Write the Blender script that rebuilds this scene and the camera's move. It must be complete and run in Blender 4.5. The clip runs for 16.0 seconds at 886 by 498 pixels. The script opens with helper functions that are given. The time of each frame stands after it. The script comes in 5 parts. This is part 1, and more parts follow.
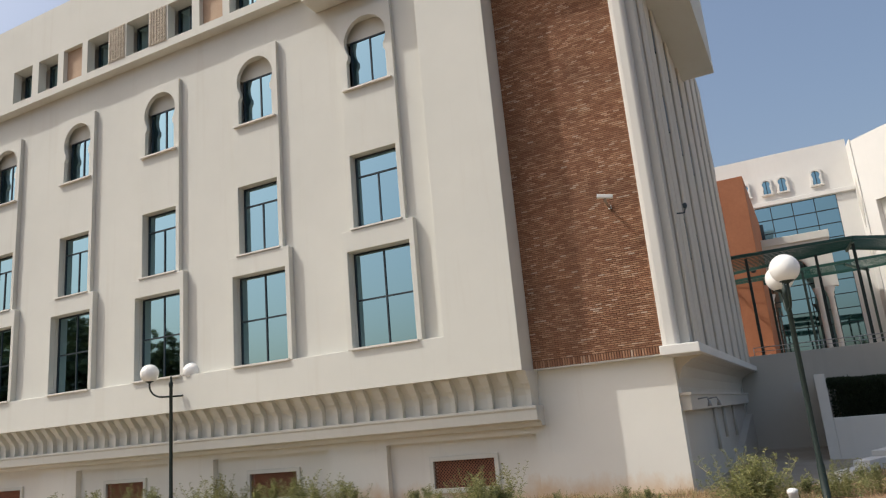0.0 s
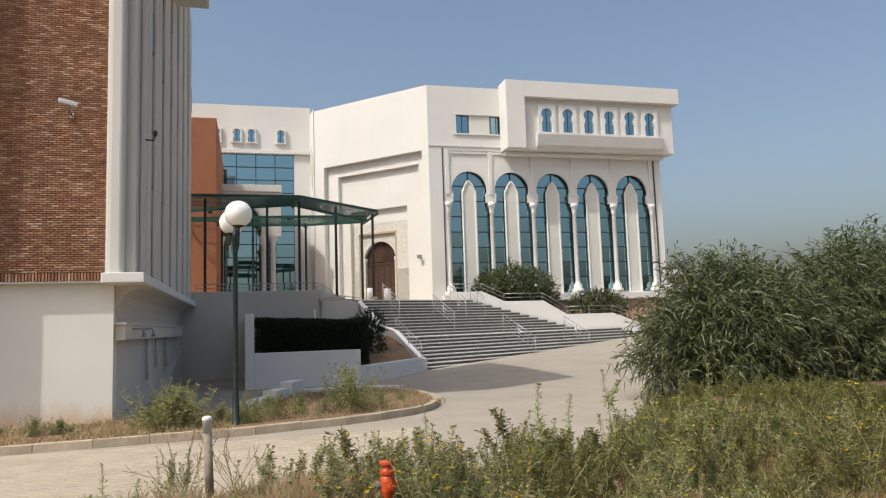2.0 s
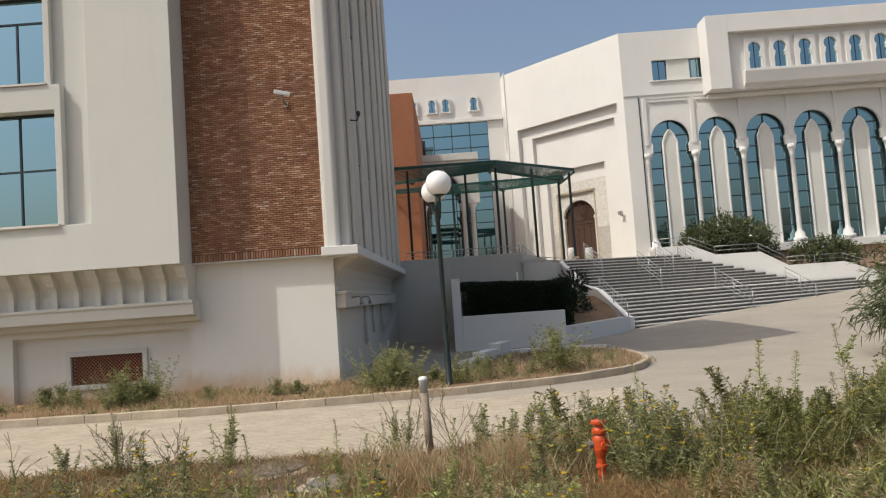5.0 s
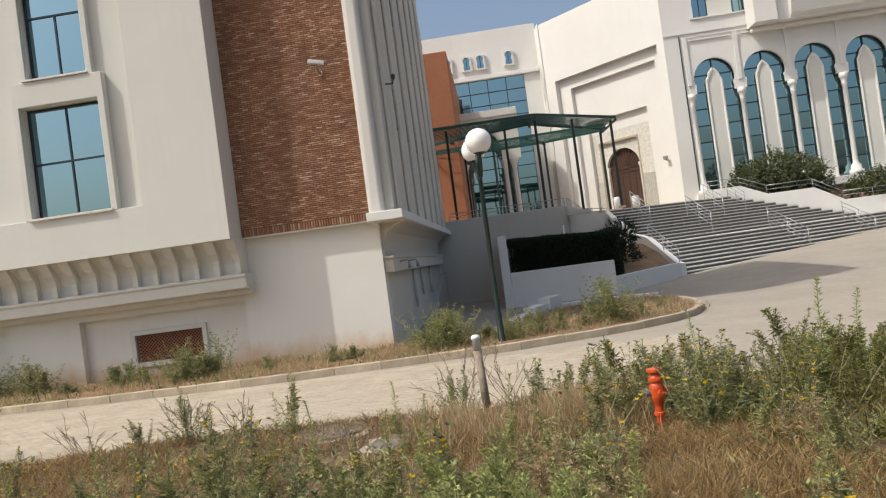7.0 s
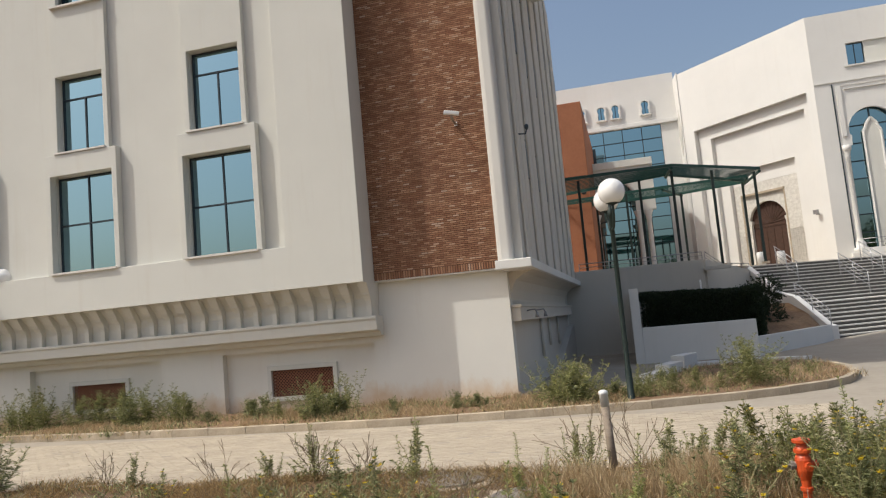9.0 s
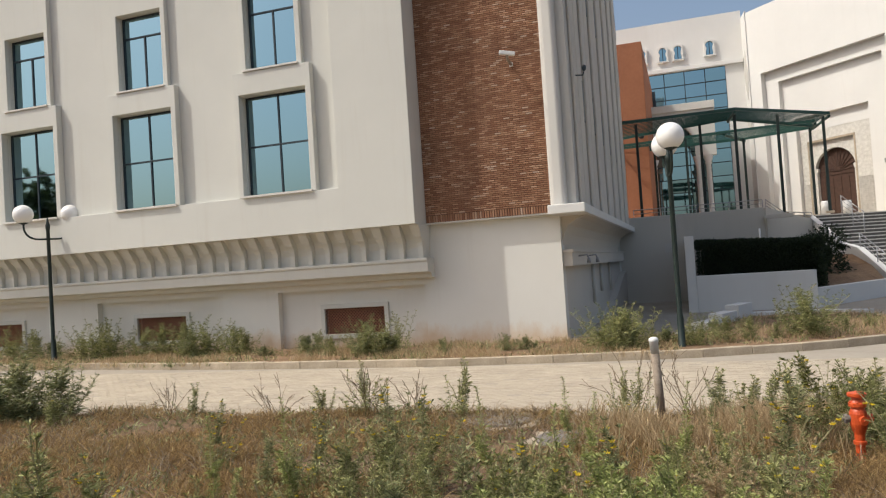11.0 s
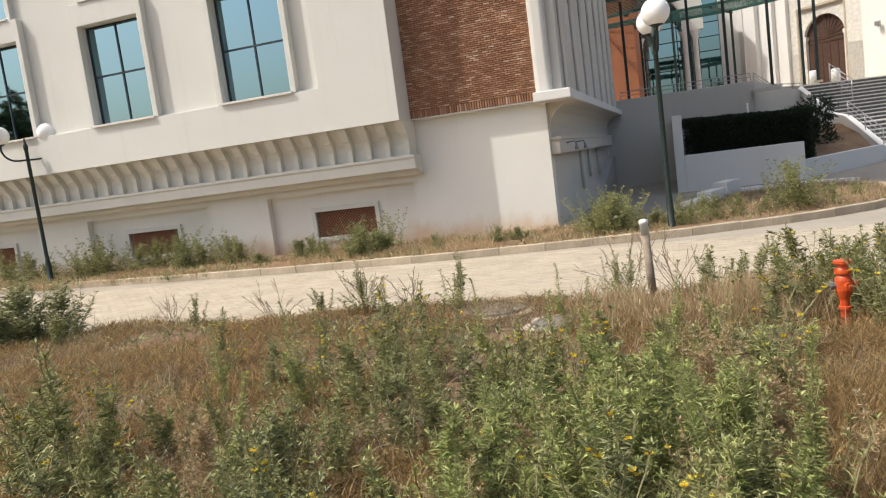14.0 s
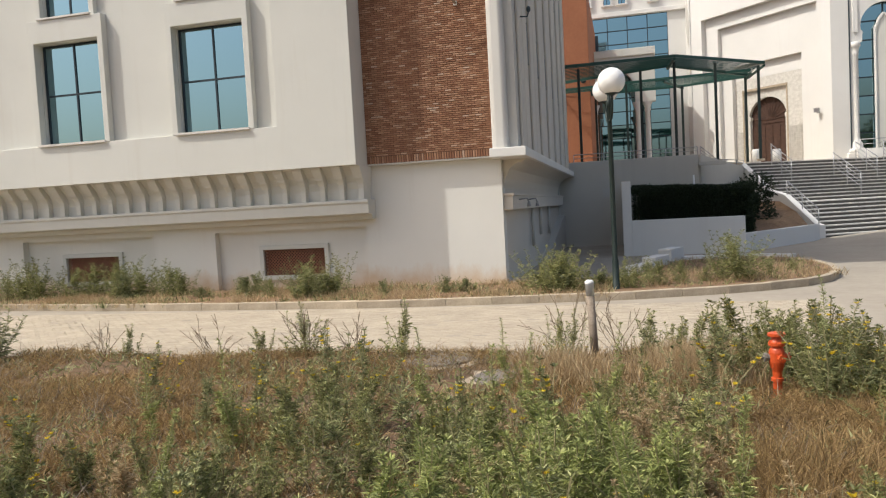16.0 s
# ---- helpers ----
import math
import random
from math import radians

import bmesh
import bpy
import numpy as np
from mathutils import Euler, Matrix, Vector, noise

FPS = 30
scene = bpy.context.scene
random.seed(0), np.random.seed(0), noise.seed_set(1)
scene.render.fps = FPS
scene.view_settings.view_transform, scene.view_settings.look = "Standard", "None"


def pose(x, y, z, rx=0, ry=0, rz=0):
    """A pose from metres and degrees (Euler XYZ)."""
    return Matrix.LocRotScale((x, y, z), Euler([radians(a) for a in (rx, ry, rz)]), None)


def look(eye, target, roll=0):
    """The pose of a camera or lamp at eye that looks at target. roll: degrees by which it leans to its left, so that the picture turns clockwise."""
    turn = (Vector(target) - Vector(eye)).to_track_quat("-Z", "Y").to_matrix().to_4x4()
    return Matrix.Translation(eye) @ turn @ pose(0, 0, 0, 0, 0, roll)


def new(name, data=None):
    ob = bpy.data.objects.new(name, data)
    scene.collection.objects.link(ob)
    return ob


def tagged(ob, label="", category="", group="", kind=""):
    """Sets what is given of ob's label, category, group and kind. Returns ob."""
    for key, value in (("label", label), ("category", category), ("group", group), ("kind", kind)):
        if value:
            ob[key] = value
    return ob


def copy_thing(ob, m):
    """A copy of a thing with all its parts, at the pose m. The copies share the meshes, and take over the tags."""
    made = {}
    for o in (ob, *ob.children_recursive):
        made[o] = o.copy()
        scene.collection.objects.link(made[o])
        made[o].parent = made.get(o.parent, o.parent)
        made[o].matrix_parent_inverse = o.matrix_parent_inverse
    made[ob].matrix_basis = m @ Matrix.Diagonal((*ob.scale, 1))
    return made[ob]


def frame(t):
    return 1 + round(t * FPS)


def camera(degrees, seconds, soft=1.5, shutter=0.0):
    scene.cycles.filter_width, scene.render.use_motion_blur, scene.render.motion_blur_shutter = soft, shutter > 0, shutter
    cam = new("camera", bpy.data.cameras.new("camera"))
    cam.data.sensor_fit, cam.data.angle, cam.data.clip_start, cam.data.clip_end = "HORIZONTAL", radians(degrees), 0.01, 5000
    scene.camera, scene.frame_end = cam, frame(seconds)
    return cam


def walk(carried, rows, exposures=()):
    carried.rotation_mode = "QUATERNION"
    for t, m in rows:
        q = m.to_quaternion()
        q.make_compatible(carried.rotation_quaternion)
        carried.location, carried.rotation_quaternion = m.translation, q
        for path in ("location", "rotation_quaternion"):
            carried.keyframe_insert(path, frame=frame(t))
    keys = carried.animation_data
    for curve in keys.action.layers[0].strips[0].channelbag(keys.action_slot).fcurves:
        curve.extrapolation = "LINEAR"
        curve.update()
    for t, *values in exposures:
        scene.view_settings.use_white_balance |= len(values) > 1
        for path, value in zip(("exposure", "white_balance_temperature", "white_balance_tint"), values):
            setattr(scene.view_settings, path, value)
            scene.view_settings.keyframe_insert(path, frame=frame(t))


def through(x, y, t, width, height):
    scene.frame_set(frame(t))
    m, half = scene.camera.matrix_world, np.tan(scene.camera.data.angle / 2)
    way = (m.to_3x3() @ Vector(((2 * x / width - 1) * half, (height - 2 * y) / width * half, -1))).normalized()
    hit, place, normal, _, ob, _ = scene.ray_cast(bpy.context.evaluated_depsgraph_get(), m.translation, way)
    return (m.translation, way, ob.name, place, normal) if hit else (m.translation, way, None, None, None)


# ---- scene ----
cam = camera(62.59, 16.0, soft=1.2)
# handheld turn on the spot: seconds, yaw, pitch, roll in degrees
EYE = (0.0, 0.0, 2.05)
TURNS = [
    (0.0, 25.81, 13.76, -5.17),
    (0.5, 13.85, 16.10, -6.81),
    (1.0, 4.80, 12.80, -4.47),
    (1.5, -4.66, 8.69, -3.94),
    (2.0, -15.12, 5.97, -1.89),
    (2.5, -10.99, 7.72, -4.74),
    (3.0, -6.91, 10.30, -5.40),
    (3.5, -2.94, 8.37, -3.03),
    (4.0, -0.08, 8.51, -3.83),
    (4.5, 0.61, 6.84, -3.95),
    (4.7, 0.58, 4.64, -4.03),
    (6.8, 2.76, 1.92, -5.17),
    (7.0, 4.51, 0.95, -7.66),
    (7.5, 5.48, 2.11, -8.14),
    (8.0, 4.91, 4.17, -6.58),
    (8.5, 9.44, 5.27, -5.38),
    (9.0, 14.11, 5.83, -5.13),
    (9.2, 15.74, 5.72, -4.71),
    (11.3, 18.84, 0.52, -4.20),
    (11.5, 19.55, -0.13, -5.70),
    (12.0, 17.34, -2.05, -7.28),
    (12.5, 16.82, -2.92, -6.82),
    (13.0, 18.12, -3.40, -8.25),
    (13.5, 17.57, -4.70, -6.73),
    (14.0, 18.52, -6.55, -7.46),
    (14.5, 17.68, -5.26, -6.72),
    (15.0, 15.74, -2.78, -5.66),
    (15.5, 15.42, 0.77, -7.03),
    (16.0, 14.16, -3.12, -3.09),
]


def gaze(yaw, pitch, roll):
    y, p = radians(yaw), radians(pitch)
    ahead = Vector((-math.sin(y) * math.cos(p), math.cos(y) * math.cos(p), math.sin(p)))
    return look(EYE, Vector(EYE) + ahead, roll)


EXPOSURES = [(0.0, 0.06), (0.5, 0.05), (2.0, 0.05), (4.7, -0.08), (7.0, 0.05), (7.5, 0.03), (9.0, -0.03), (11.5, 0.10), (12.0, 0.16), (13.0, 0.24), (14.5, 0.36), (15.5, 0.24), (16.0, 0.16)]
walk(cam, [(t, gaze(y, p, r)) for t, y, p, r in TURNS], EXPOSURES)
# ---- light ----
SUN = Vector((1.9, 1.0, -3.0)).normalized()
world = bpy.data.worlds.new("sky")
scene.world = world
world.use_nodes = True
wn = world.node_tree
sky = wn.nodes.new("ShaderNodeTexSky")
sky.sky_type = "NISHITA"
sky.sun_disc = False
sky.sun_elevation = math.asin(-SUN.z)
sky.sun_rotation = math.atan2(-SUN.x, -SUN.y)
sky.air_density, sky.dust_density, sky.ozone_density = 1.15, 5.5, 0.9
wn.links.new(sky.outputs[0], wn.nodes["Background"].inputs[0])
wn.nodes["Background"].inputs[1].default_value = 0.15
sun_data = bpy.data.lights.new("sun", "SUN")
sun_data.energy, sun_data.angle, sun_data.color = 2.85, radians(0.55), (1.0, 0.972, 0.90)
sun = new("sun", sun_data)
sun.matrix_world = look((0, 0, 60), Vector((0, 0, 60)) + SUN)
# ---- mesh helpers ----
def box(bm, x0, x1, y0, y1, z0, z1):
    v = [bm.verts.new(c) for c in ((x0, y0, z0), (x1, y0, z0), (x1, y1, z0), (x0, y1, z0), (x0, y0, z1), (x1, y0, z1), (x1, y1, z1), (x0, y1, z1))]
    for f in ((3, 2, 1, 0), (4, 5, 6, 7), (0, 1, 5, 4), (1, 2, 6, 5), (2, 3, 7, 6), (3, 0, 4, 7)):
        bm.faces.new([v[i] for i in f])
    return v


def prism(bm, pts, axis, a, b):
    """Extrude a flat outline along an axis: 'y' takes (x, z), 'z' takes (x, y), 'x' takes (y, z)."""
    def at(p, d):
        return {"y": (p[0], d, p[1]), "z": (p[0], p[1], d), "x": (d, p[0], p[1])}[axis]
    lo = [bm.verts.new(at(p, a)) for p in pts]
    hi = [bm.verts.new(at(p, b)) for p in pts]
    n = len(pts)
    bm.faces.new(lo)
    bm.faces.new(hi[::-1])
    for i in range(n):
        bm.faces.new((lo[i], hi[i], hi[(i + 1) % n], lo[(i + 1) % n]))


def rod(bm, a, b, r, n=10, r2=None):
    a, b = Vector(a), Vector(b)
    d = b - a
    m = Matrix.Translation((a + b) / 2) @ d.to_track_quat("Z", "Y").to_matrix().to_4x4()
    bmesh.ops.create_cone(bm, cap_ends=True, segments=n, radius1=r, radius2=r if r2 is None else r2, depth=d.length, matrix=m)


def tube(bm, pts, r, n=8):
    """One bent pipe through the points, with closed ends."""
    pts = [Vector(p) for p in pts]
    ways = [(b - a).normalized() for a, b in zip(pts, pts[1:])]
    side = ways[0].orthogonal().normalized()
    rings = []
    for i, p in enumerate(pts):
        d = (ways[max(i - 1, 0)] + ways[min(i, len(ways) - 1)]).normalized()
        side = (side - d * side.dot(d)).normalized()
        up = d.cross(side)
        rings.append([bm.verts.new(p + (side * math.cos(2 * math.pi * k / n) + up * math.sin(2 * math.pi * k / n)) * r) for k in range(n)])
    for a, b in zip(rings, rings[1:]):
        for k in range(n):
            bm.faces.new((a[k], a[(k + 1) % n], b[(k + 1) % n], b[k]))
    bm.faces.new(rings[0][::-1])
    bm.faces.new(rings[-1])


def ball(bm, c, r, u=24, v=16):
    bmesh.ops.create_uvsphere(bm, u_segments=u, v_segments=v, radius=r, matrix=Matrix.Translation(c))


def lathe(bm, prof, c=(0, 0, 0), n=16):
    rings = []
    for r, z in prof:
        rings.append([bm.verts.new((c[0] + r * math.cos(2 * math.pi * i / n), c[1] + r * math.sin(2 * math.pi * i / n), c[2] + z)) for i in range(n)])
    for a, b in zip(rings, rings[1:]):
        for i in range(n):
            bm.faces.new((a[i], a[(i + 1) % n], b[(i + 1) % n], b[i]))
    bm.faces.new(rings[0][::-1])
    bm.faces.new(rings[-1])


def finish(name, bm, mat, smooth=False, bevel=0.0):
    bmesh.ops.recalc_face_normals(bm, faces=bm.faces[:])
    me = bpy.data.meshes.new(name)
    bm.to_mesh(me)
    bm.free()
    if mat:
        me.materials.append(mat)
    if smooth:
        me.polygons.foreach_set("use_smooth", [True] * len(me.polygons))
    ob = new(name, me)
    if bevel:
        mod = ob.modifiers.new("bevel", "BEVEL")
        mod.width, mod.segments, mod.limit_method = bevel, 2, "ANGLE"
    return ob


def part(name, bm, mat, parent, label="", smooth=False, bevel=0.0):
    ob = finish(name, bm, mat, smooth, bevel)
    ob.parent = parent
    return tagged(ob, label)


def boxes(name, spans, mat, parent, label="", bevel=0.0):
    bm = bmesh.new()
    for s in spans:
        box(bm, *s)
    return part(name, bm, mat, parent, label, bevel=bevel)


def thing(name, label, category, m=None, group="", kind=""):
    ob = new(name)
    ob.empty_display_size = 0.2
    if m is not None:
        ob.matrix_basis = m
    return tagged(ob, label, category, group, kind)


def wall_cells(bm, x0, x1, z0, z1, y0, y1, holes):
    """A wall sheet with rectangular holes (hx0, hx1, hz0, hz1), as one closed shell."""
    xs = sorted({round(v, 5) for v in (x0, x1, *[h[0] for h in holes], *[h[1] for h in holes]) if x0 <= v <= x1})
    zs = sorted({round(v, 5) for v in (z0, z1, *[h[2] for h in holes], *[h[3] for h in holes]) if z0 <= v <= z1})
    nx, nz = len(xs) - 1, len(zs) - 1

    def solid(i, j):
        if not (0 <= i < nx and 0 <= j < nz):
            return False
        x, z = (xs[i] + xs[i + 1]) / 2, (zs[j] + zs[j + 1]) / 2
        return not any(h[0] < x < h[1] and h[2] < z < h[3] for h in holes)

    made = {}

    def at(i, j, k):
        if (i, j, k) not in made:
            made[i, j, k] = bm.verts.new((xs[i], (y0, y1)[k], zs[j]))
        return made[i, j, k]

    for i in range(nx):
        for j in range(nz):
            if not solid(i, j):
                continue
            for k in (0, 1):
                bm.faces.new((at(i, j, k), at(i + 1, j, k), at(i + 1, j + 1, k), at(i, j + 1, k)))
            for (di, dj), (p, q) in (((-1, 0), ((i, j), (i, j + 1))), ((1, 0), ((i + 1, j), (i + 1, j + 1))), ((0, -1), ((i, j), (i + 1, j))), ((0, 1), ((i, j + 1), (i + 1, j + 1)))):
                if not solid(i + di, j + dj):
                    bm.faces.new((at(*p, 0), at(*q, 0), at(*q, 1), at(*p, 1)))


# ---- materials ----
def nodes_of(name):
    m = bpy.data.materials.new(name)
    m.use_nodes = True
    return m, m.node_tree, m.node_tree.nodes["Principled BSDF"]


def noise_node(nt, scale, detail=6, rough=0.6, stretch=None, space="Object"):
    co = nt.nodes.new("ShaderNodeTexCoord")
    nz = nt.nodes.new("ShaderNodeTexNoise")
    nz.inputs["Scale"].default_value, nz.inputs["Detail"].default_value, nz.inputs["Roughness"].default_value = scale, detail, rough
    if stretch:
        mp = nt.nodes.new("ShaderNodeMapping")
        mp.inputs["Scale"].default_value = stretch
        nt.links.new(co.outputs[space], mp.inputs[0])
        nt.links.new(mp.outputs[0], nz.inputs[0])
    else:
        nt.links.new(co.outputs[space], nz.inputs[0])
    return nz


def ramp(nt, src, stops):
    r = nt.nodes.new("ShaderNodeValToRGB")
    while len(r.color_ramp.elements) < len(stops):
        r.color_ramp.elements.new(0.5)
    for e, (p, c) in zip(r.color_ramp.elements, stops):
        e.position, e.color = p, (*c, 1)
    nt.links.new(src, r.inputs[0])
    return r


def blend(nt, a, b, fac, kind="MIX", amount=None):
    mx = nt.nodes.new("ShaderNodeMix")
    mx.data_type, mx.blend_type = "RGBA", kind
    if amount is None:
        nt.links.new(fac, mx.inputs[0])
    else:
        mx.inputs[0].default_value = amount
    nt.links.new(a, mx.inputs[6])
    nt.links.new(b, mx.inputs[7])
    return mx.outputs[2]


def bump(nt, bs, src, strength, dist=0.01):
    b = nt.nodes.new("ShaderNodeBump")
    b.inputs["Strength"].default_value, b.inputs["Distance"].default_value = strength, dist
    nt.links.new(src, b.inputs["Height"])
    nt.links.new(b.outputs[0], bs.inputs["Normal"])


def plaster(name, base, dirt, rough=0.85):
    """Painted render: fine grain, large clouding, faint rain streaks."""
    m, nt, bs = nodes_of(name)
    big = noise_node(nt, 0.35, 5)
    streak = noise_node(nt, 1.1, 6, 0.65, (2.2, 2.2, 0.14))
    fine = noise_node(nt, 60, 4)
    c1 = ramp(nt, big.outputs[0], [(0.3, [v * 0.93 for v in base]), (0.7, base)])
    c2 = ramp(nt, streak.outputs[0], [(0.55, (0, 0, 0)), (0.85, (0.32, 0.32, 0.32))])
    d = nt.nodes.new("ShaderNodeRGB")
    d.outputs[0].default_value = (*dirt, 1)
    nt.links.new(blend(nt, c1.outputs[0], d.outputs[0], c2.outputs[0]), bs.inputs["Base Color"])
    bs.inputs["Roughness"].default_value = rough
    bs.inputs["Specular IOR Level"].default_value = 0.25
    bump(nt, bs, fine.outputs[0], 0.25, 0.004)
    return m


def speckled(name, a, b, scale, rough=0.9, strength=0.4, dist=0.01, metal=0.0, random_amount=0.0, island=False):
    """Two-scale mottled surface between two colours, shifted from piece to piece where asked."""
    m, nt, bs = nodes_of(name)
    n1, n2 = noise_node(nt, scale, 6), noise_node(nt, scale * 9, 4)
    mixn = blend(nt, n1.outputs[0], n2.outputs[0], None, "MIX", 0.4)
    r = ramp(nt, mixn, [(0.36, a), (0.64, b)])
    out = r.outputs[0]
    if random_amount:
        src = nt.nodes.new("ShaderNodeNewGeometry").outputs["Random Per Island"] if island else nt.nodes.new("ShaderNodeObjectInfo").outputs["Random"]
        k = ramp(nt, src, [(0.0, [1 - random_amount] * 3), (1.0, [1 + random_amount * 0.6] * 3)])
        out = blend(nt, out, k.outputs[0], None, "MULTIPLY", 1.0)
    nt.links.new(out, bs.inputs["Base Color"])
    bs.inputs["Roughness"].default_value, bs.inputs["Metallic"].default_value = rough, metal
    bump(nt, bs, n2.outputs[0], strength, dist)
    return m


def coated_glass(name, tint, rough=0.03):
    """Solar-control glazing: a tinted mirror coat with slight waviness."""
    m, nt, bs = nodes_of(name)
    bs.inputs["Base Color"].default_value = (*tint, 1)
    bs.inputs["Metallic"].default_value, bs.inputs["Roughness"].default_value = 1.0, rough
    n = noise_node(nt, 0.7, 2)
    bump(nt, bs, n.outputs[0], 0.02, 0.02)
    return m


CREAM = plaster("cream_render", (0.66, 0.655, 0.60), (0.50, 0.45, 0.37))
def splashed(name, base, dirt, splash):
    """Render with earth splashed up from the bed in front, ragged in outline."""
    m = plaster(name, base, dirt)
    nt = m.node_tree
    bs = nt.nodes["Principled BSDF"]
    old = bs.inputs["Base Color"].links[0].from_socket
    n = noise_node(nt, 1.6, 7, 0.7, (1.0, 1.0, 0.5))
    sep = nt.nodes.new("ShaderNodeSeparateXYZ")
    nt.links.new(nt.nodes.new("ShaderNodeTexCoord").outputs["Object"], sep.inputs[0])
    h = nt.nodes.new("ShaderNodeMath")
    h.operation = "MULTIPLY_ADD"
    h.inputs[1].default_value, h.inputs[2].default_value = -0.85, 0.66
    nt.links.new(sep.outputs["Z"], h.inputs[0])
    t = nt.nodes.new("ShaderNodeMath")
    t.operation = "ADD"
    nt.links.new(h.outputs[0], t.inputs[0])
    nt.links.new(n.outputs[0], t.inputs[1])
    f = ramp(nt, t.outputs[0], [(0.62, (0, 0, 0)), (1.1, (0.75, 0.75, 0.75))])
    c = nt.nodes.new("ShaderNodeRGB")
    c.outputs[0].default_value = (*splash, 1)
    nt.links.new(blend(nt, old, c.outputs[0], f.outputs[0]), bs.inputs["Base Color"])
    return m


CREAMLOW = splashed("cream_render_splashed", (0.755, 0.74, 0.68), (0.56, 0.51, 0.43), (0.60, 0.43, 0.26))
WHITE = plaster("white_render", (0.715, 0.705, 0.67), (0.58, 0.555, 0.505))
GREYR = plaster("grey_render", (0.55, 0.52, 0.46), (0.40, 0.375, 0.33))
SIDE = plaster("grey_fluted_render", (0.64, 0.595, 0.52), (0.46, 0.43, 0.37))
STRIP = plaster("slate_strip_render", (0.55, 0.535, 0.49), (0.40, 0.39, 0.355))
COLM = plaster("grey_column_render", (0.61, 0.595, 0.555), (0.46, 0.44, 0.40))
OCHRE = speckled("ochre_render", (0.31, 0.118, 0.056), (0.37, 0.145, 0.07), 0.8, 0.85, 0.2)
def brickwork(name, island):
    """Fired brick: each piece its own brown, a few pale ones, fine grain."""
    m, nt, bs = nodes_of(name)
    src = nt.nodes.new("ShaderNodeNewGeometry").outputs["Random Per Island"] if island else nt.nodes.new("ShaderNodeObjectInfo").outputs["Random"]
    r = ramp(nt, src, [(0.0, (0.255, 0.12, 0.066)), (0.45, (0.33, 0.17, 0.097)), (0.80, (0.40, 0.225, 0.135)), (0.93, (0.48, 0.29, 0.185)), (1.0, (0.54, 0.40, 0.30))])
    n1, n2 = noise_node(nt, 1.1, 5), noise_node(nt, 70, 4)
    k = ramp(nt, n1.outputs[0], [(0.3, (0.82, 0.82, 0.82)), (0.7, (1.12, 1.1, 1.08))])
    nt.links.new(blend(nt, r.outputs[0], k.outputs[0], None, "MULTIPLY", 1.0), bs.inputs["Base Color"])
    bs.inputs["Roughness"].default_value = 0.85
    bump(nt, bs, n2.outputs[0], 0.5, 0.004)
    return m


BRICK, BRICKP = brickwork("brown_brick", True), brickwork("brown_brick_single", False)
MORTAR = speckled("dark_mortar", (0.10, 0.05, 0.03), (0.16, 0.085, 0.055), 4, 0.95)
GLASS = coated_glass("blue_coated_glass", (0.275, 0.42, 0.475))
FRAMEM = speckled("dark_aluminium", (0.025, 0.04, 0.05), (0.04, 0.055, 0.065), 3, 0.45, 0.05, 0.002, 0.3)
SILLM = speckled("sill_stone", (0.62, 0.60, 0.55), (0.74, 0.71, 0.66), 4, 0.7, 0.1)
GRILLE = speckled("brown_steel", (0.27, 0.105, 0.06), (0.36, 0.15, 0.085), 6, 0.6, 0.1)
# near-black for unlit hollows: their shade is put into the colour
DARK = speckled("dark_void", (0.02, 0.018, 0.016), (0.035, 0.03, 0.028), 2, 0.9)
STONE = speckled("carved_stone", (0.42, 0.36, 0.28), (0.60, 0.53, 0.43), 6, 0.9, 0.9, 0.03)
PORTAL = speckled("pale_portal_stone", (0.50, 0.48, 0.43), (0.72, 0.70, 0.64), 5, 0.9, 0.8, 0.03)
TANP = speckled("tan_panel", (0.40, 0.28, 0.19), (0.50, 0.36, 0.25), 2, 0.85, 0.3)
CONC = speckled("kerb_concrete", (0.34, 0.28, 0.20), (0.50, 0.42, 0.315), 3, 0.92, 0.5, 0.008, 0, 0.12)
GREEN = speckled("green_steel", (0.007, 0.048, 0.037), (0.015, 0.075, 0.057), 5, 0.45, 0.1, 0.003)
DKGREEN = speckled("dark_green_iron", (0.007, 0.018, 0.015), (0.012, 0.026, 0.022), 8, 0.6, 0.1, 0.003)
STEEL = speckled("galvanised_rail", (0.26, 0.265, 0.27), (0.42, 0.425, 0.43), 6, 0.4, 0.05, 0.002, 0.6)
WOOD = speckled("door_wood", (0.045, 0.024, 0.017), (0.085, 0.044, 0.029), 5, 0.55, 0.3, 0.006)
RED = speckled("hydrant_red", (0.46, 0.055, 0.013), (0.62, 0.10, 0.025), 8, 0.4, 0.15, 0.004)
RUST = speckled("rusty_post", (0.18, 0.14, 0.10), (0.34, 0.28, 0.22), 9, 0.8, 0.4, 0.004)
PALE = speckled("pale_paint", (0.70, 0.70, 0.68), (0.80, 0.80, 0.78), 5, 0.5, 0.1)
COVER = speckled("worn_cover", (0.15, 0.135, 0.115), (0.24, 0.215, 0.18), 6, 0.9, 0.4, 0.006)
# dark risers, near-white treads: shade and sunlight are put into these two colours
STAIR = speckled("shaded_step_stone", (0.07, 0.067, 0.06), (0.12, 0.113, 0.1), 5, 0.85, 0.3, 0.004)
NOSE = speckled("sunlit_step_edge", (0.55, 0.53, 0.48), (0.70, 0.67, 0.62), 5, 0.8, 0.2, 0.004)
SOIL = speckled("dry_soil", (0.14, 0.08, 0.04), (0.28, 0.18, 0.10), 0.9, 0.97, 0.8, 0.05)
FIELD = speckled("field_soil", (0.09, 0.052, 0.026), (0.20, 0.125, 0.066), 0.9, 0.97, 0.8, 0.05)
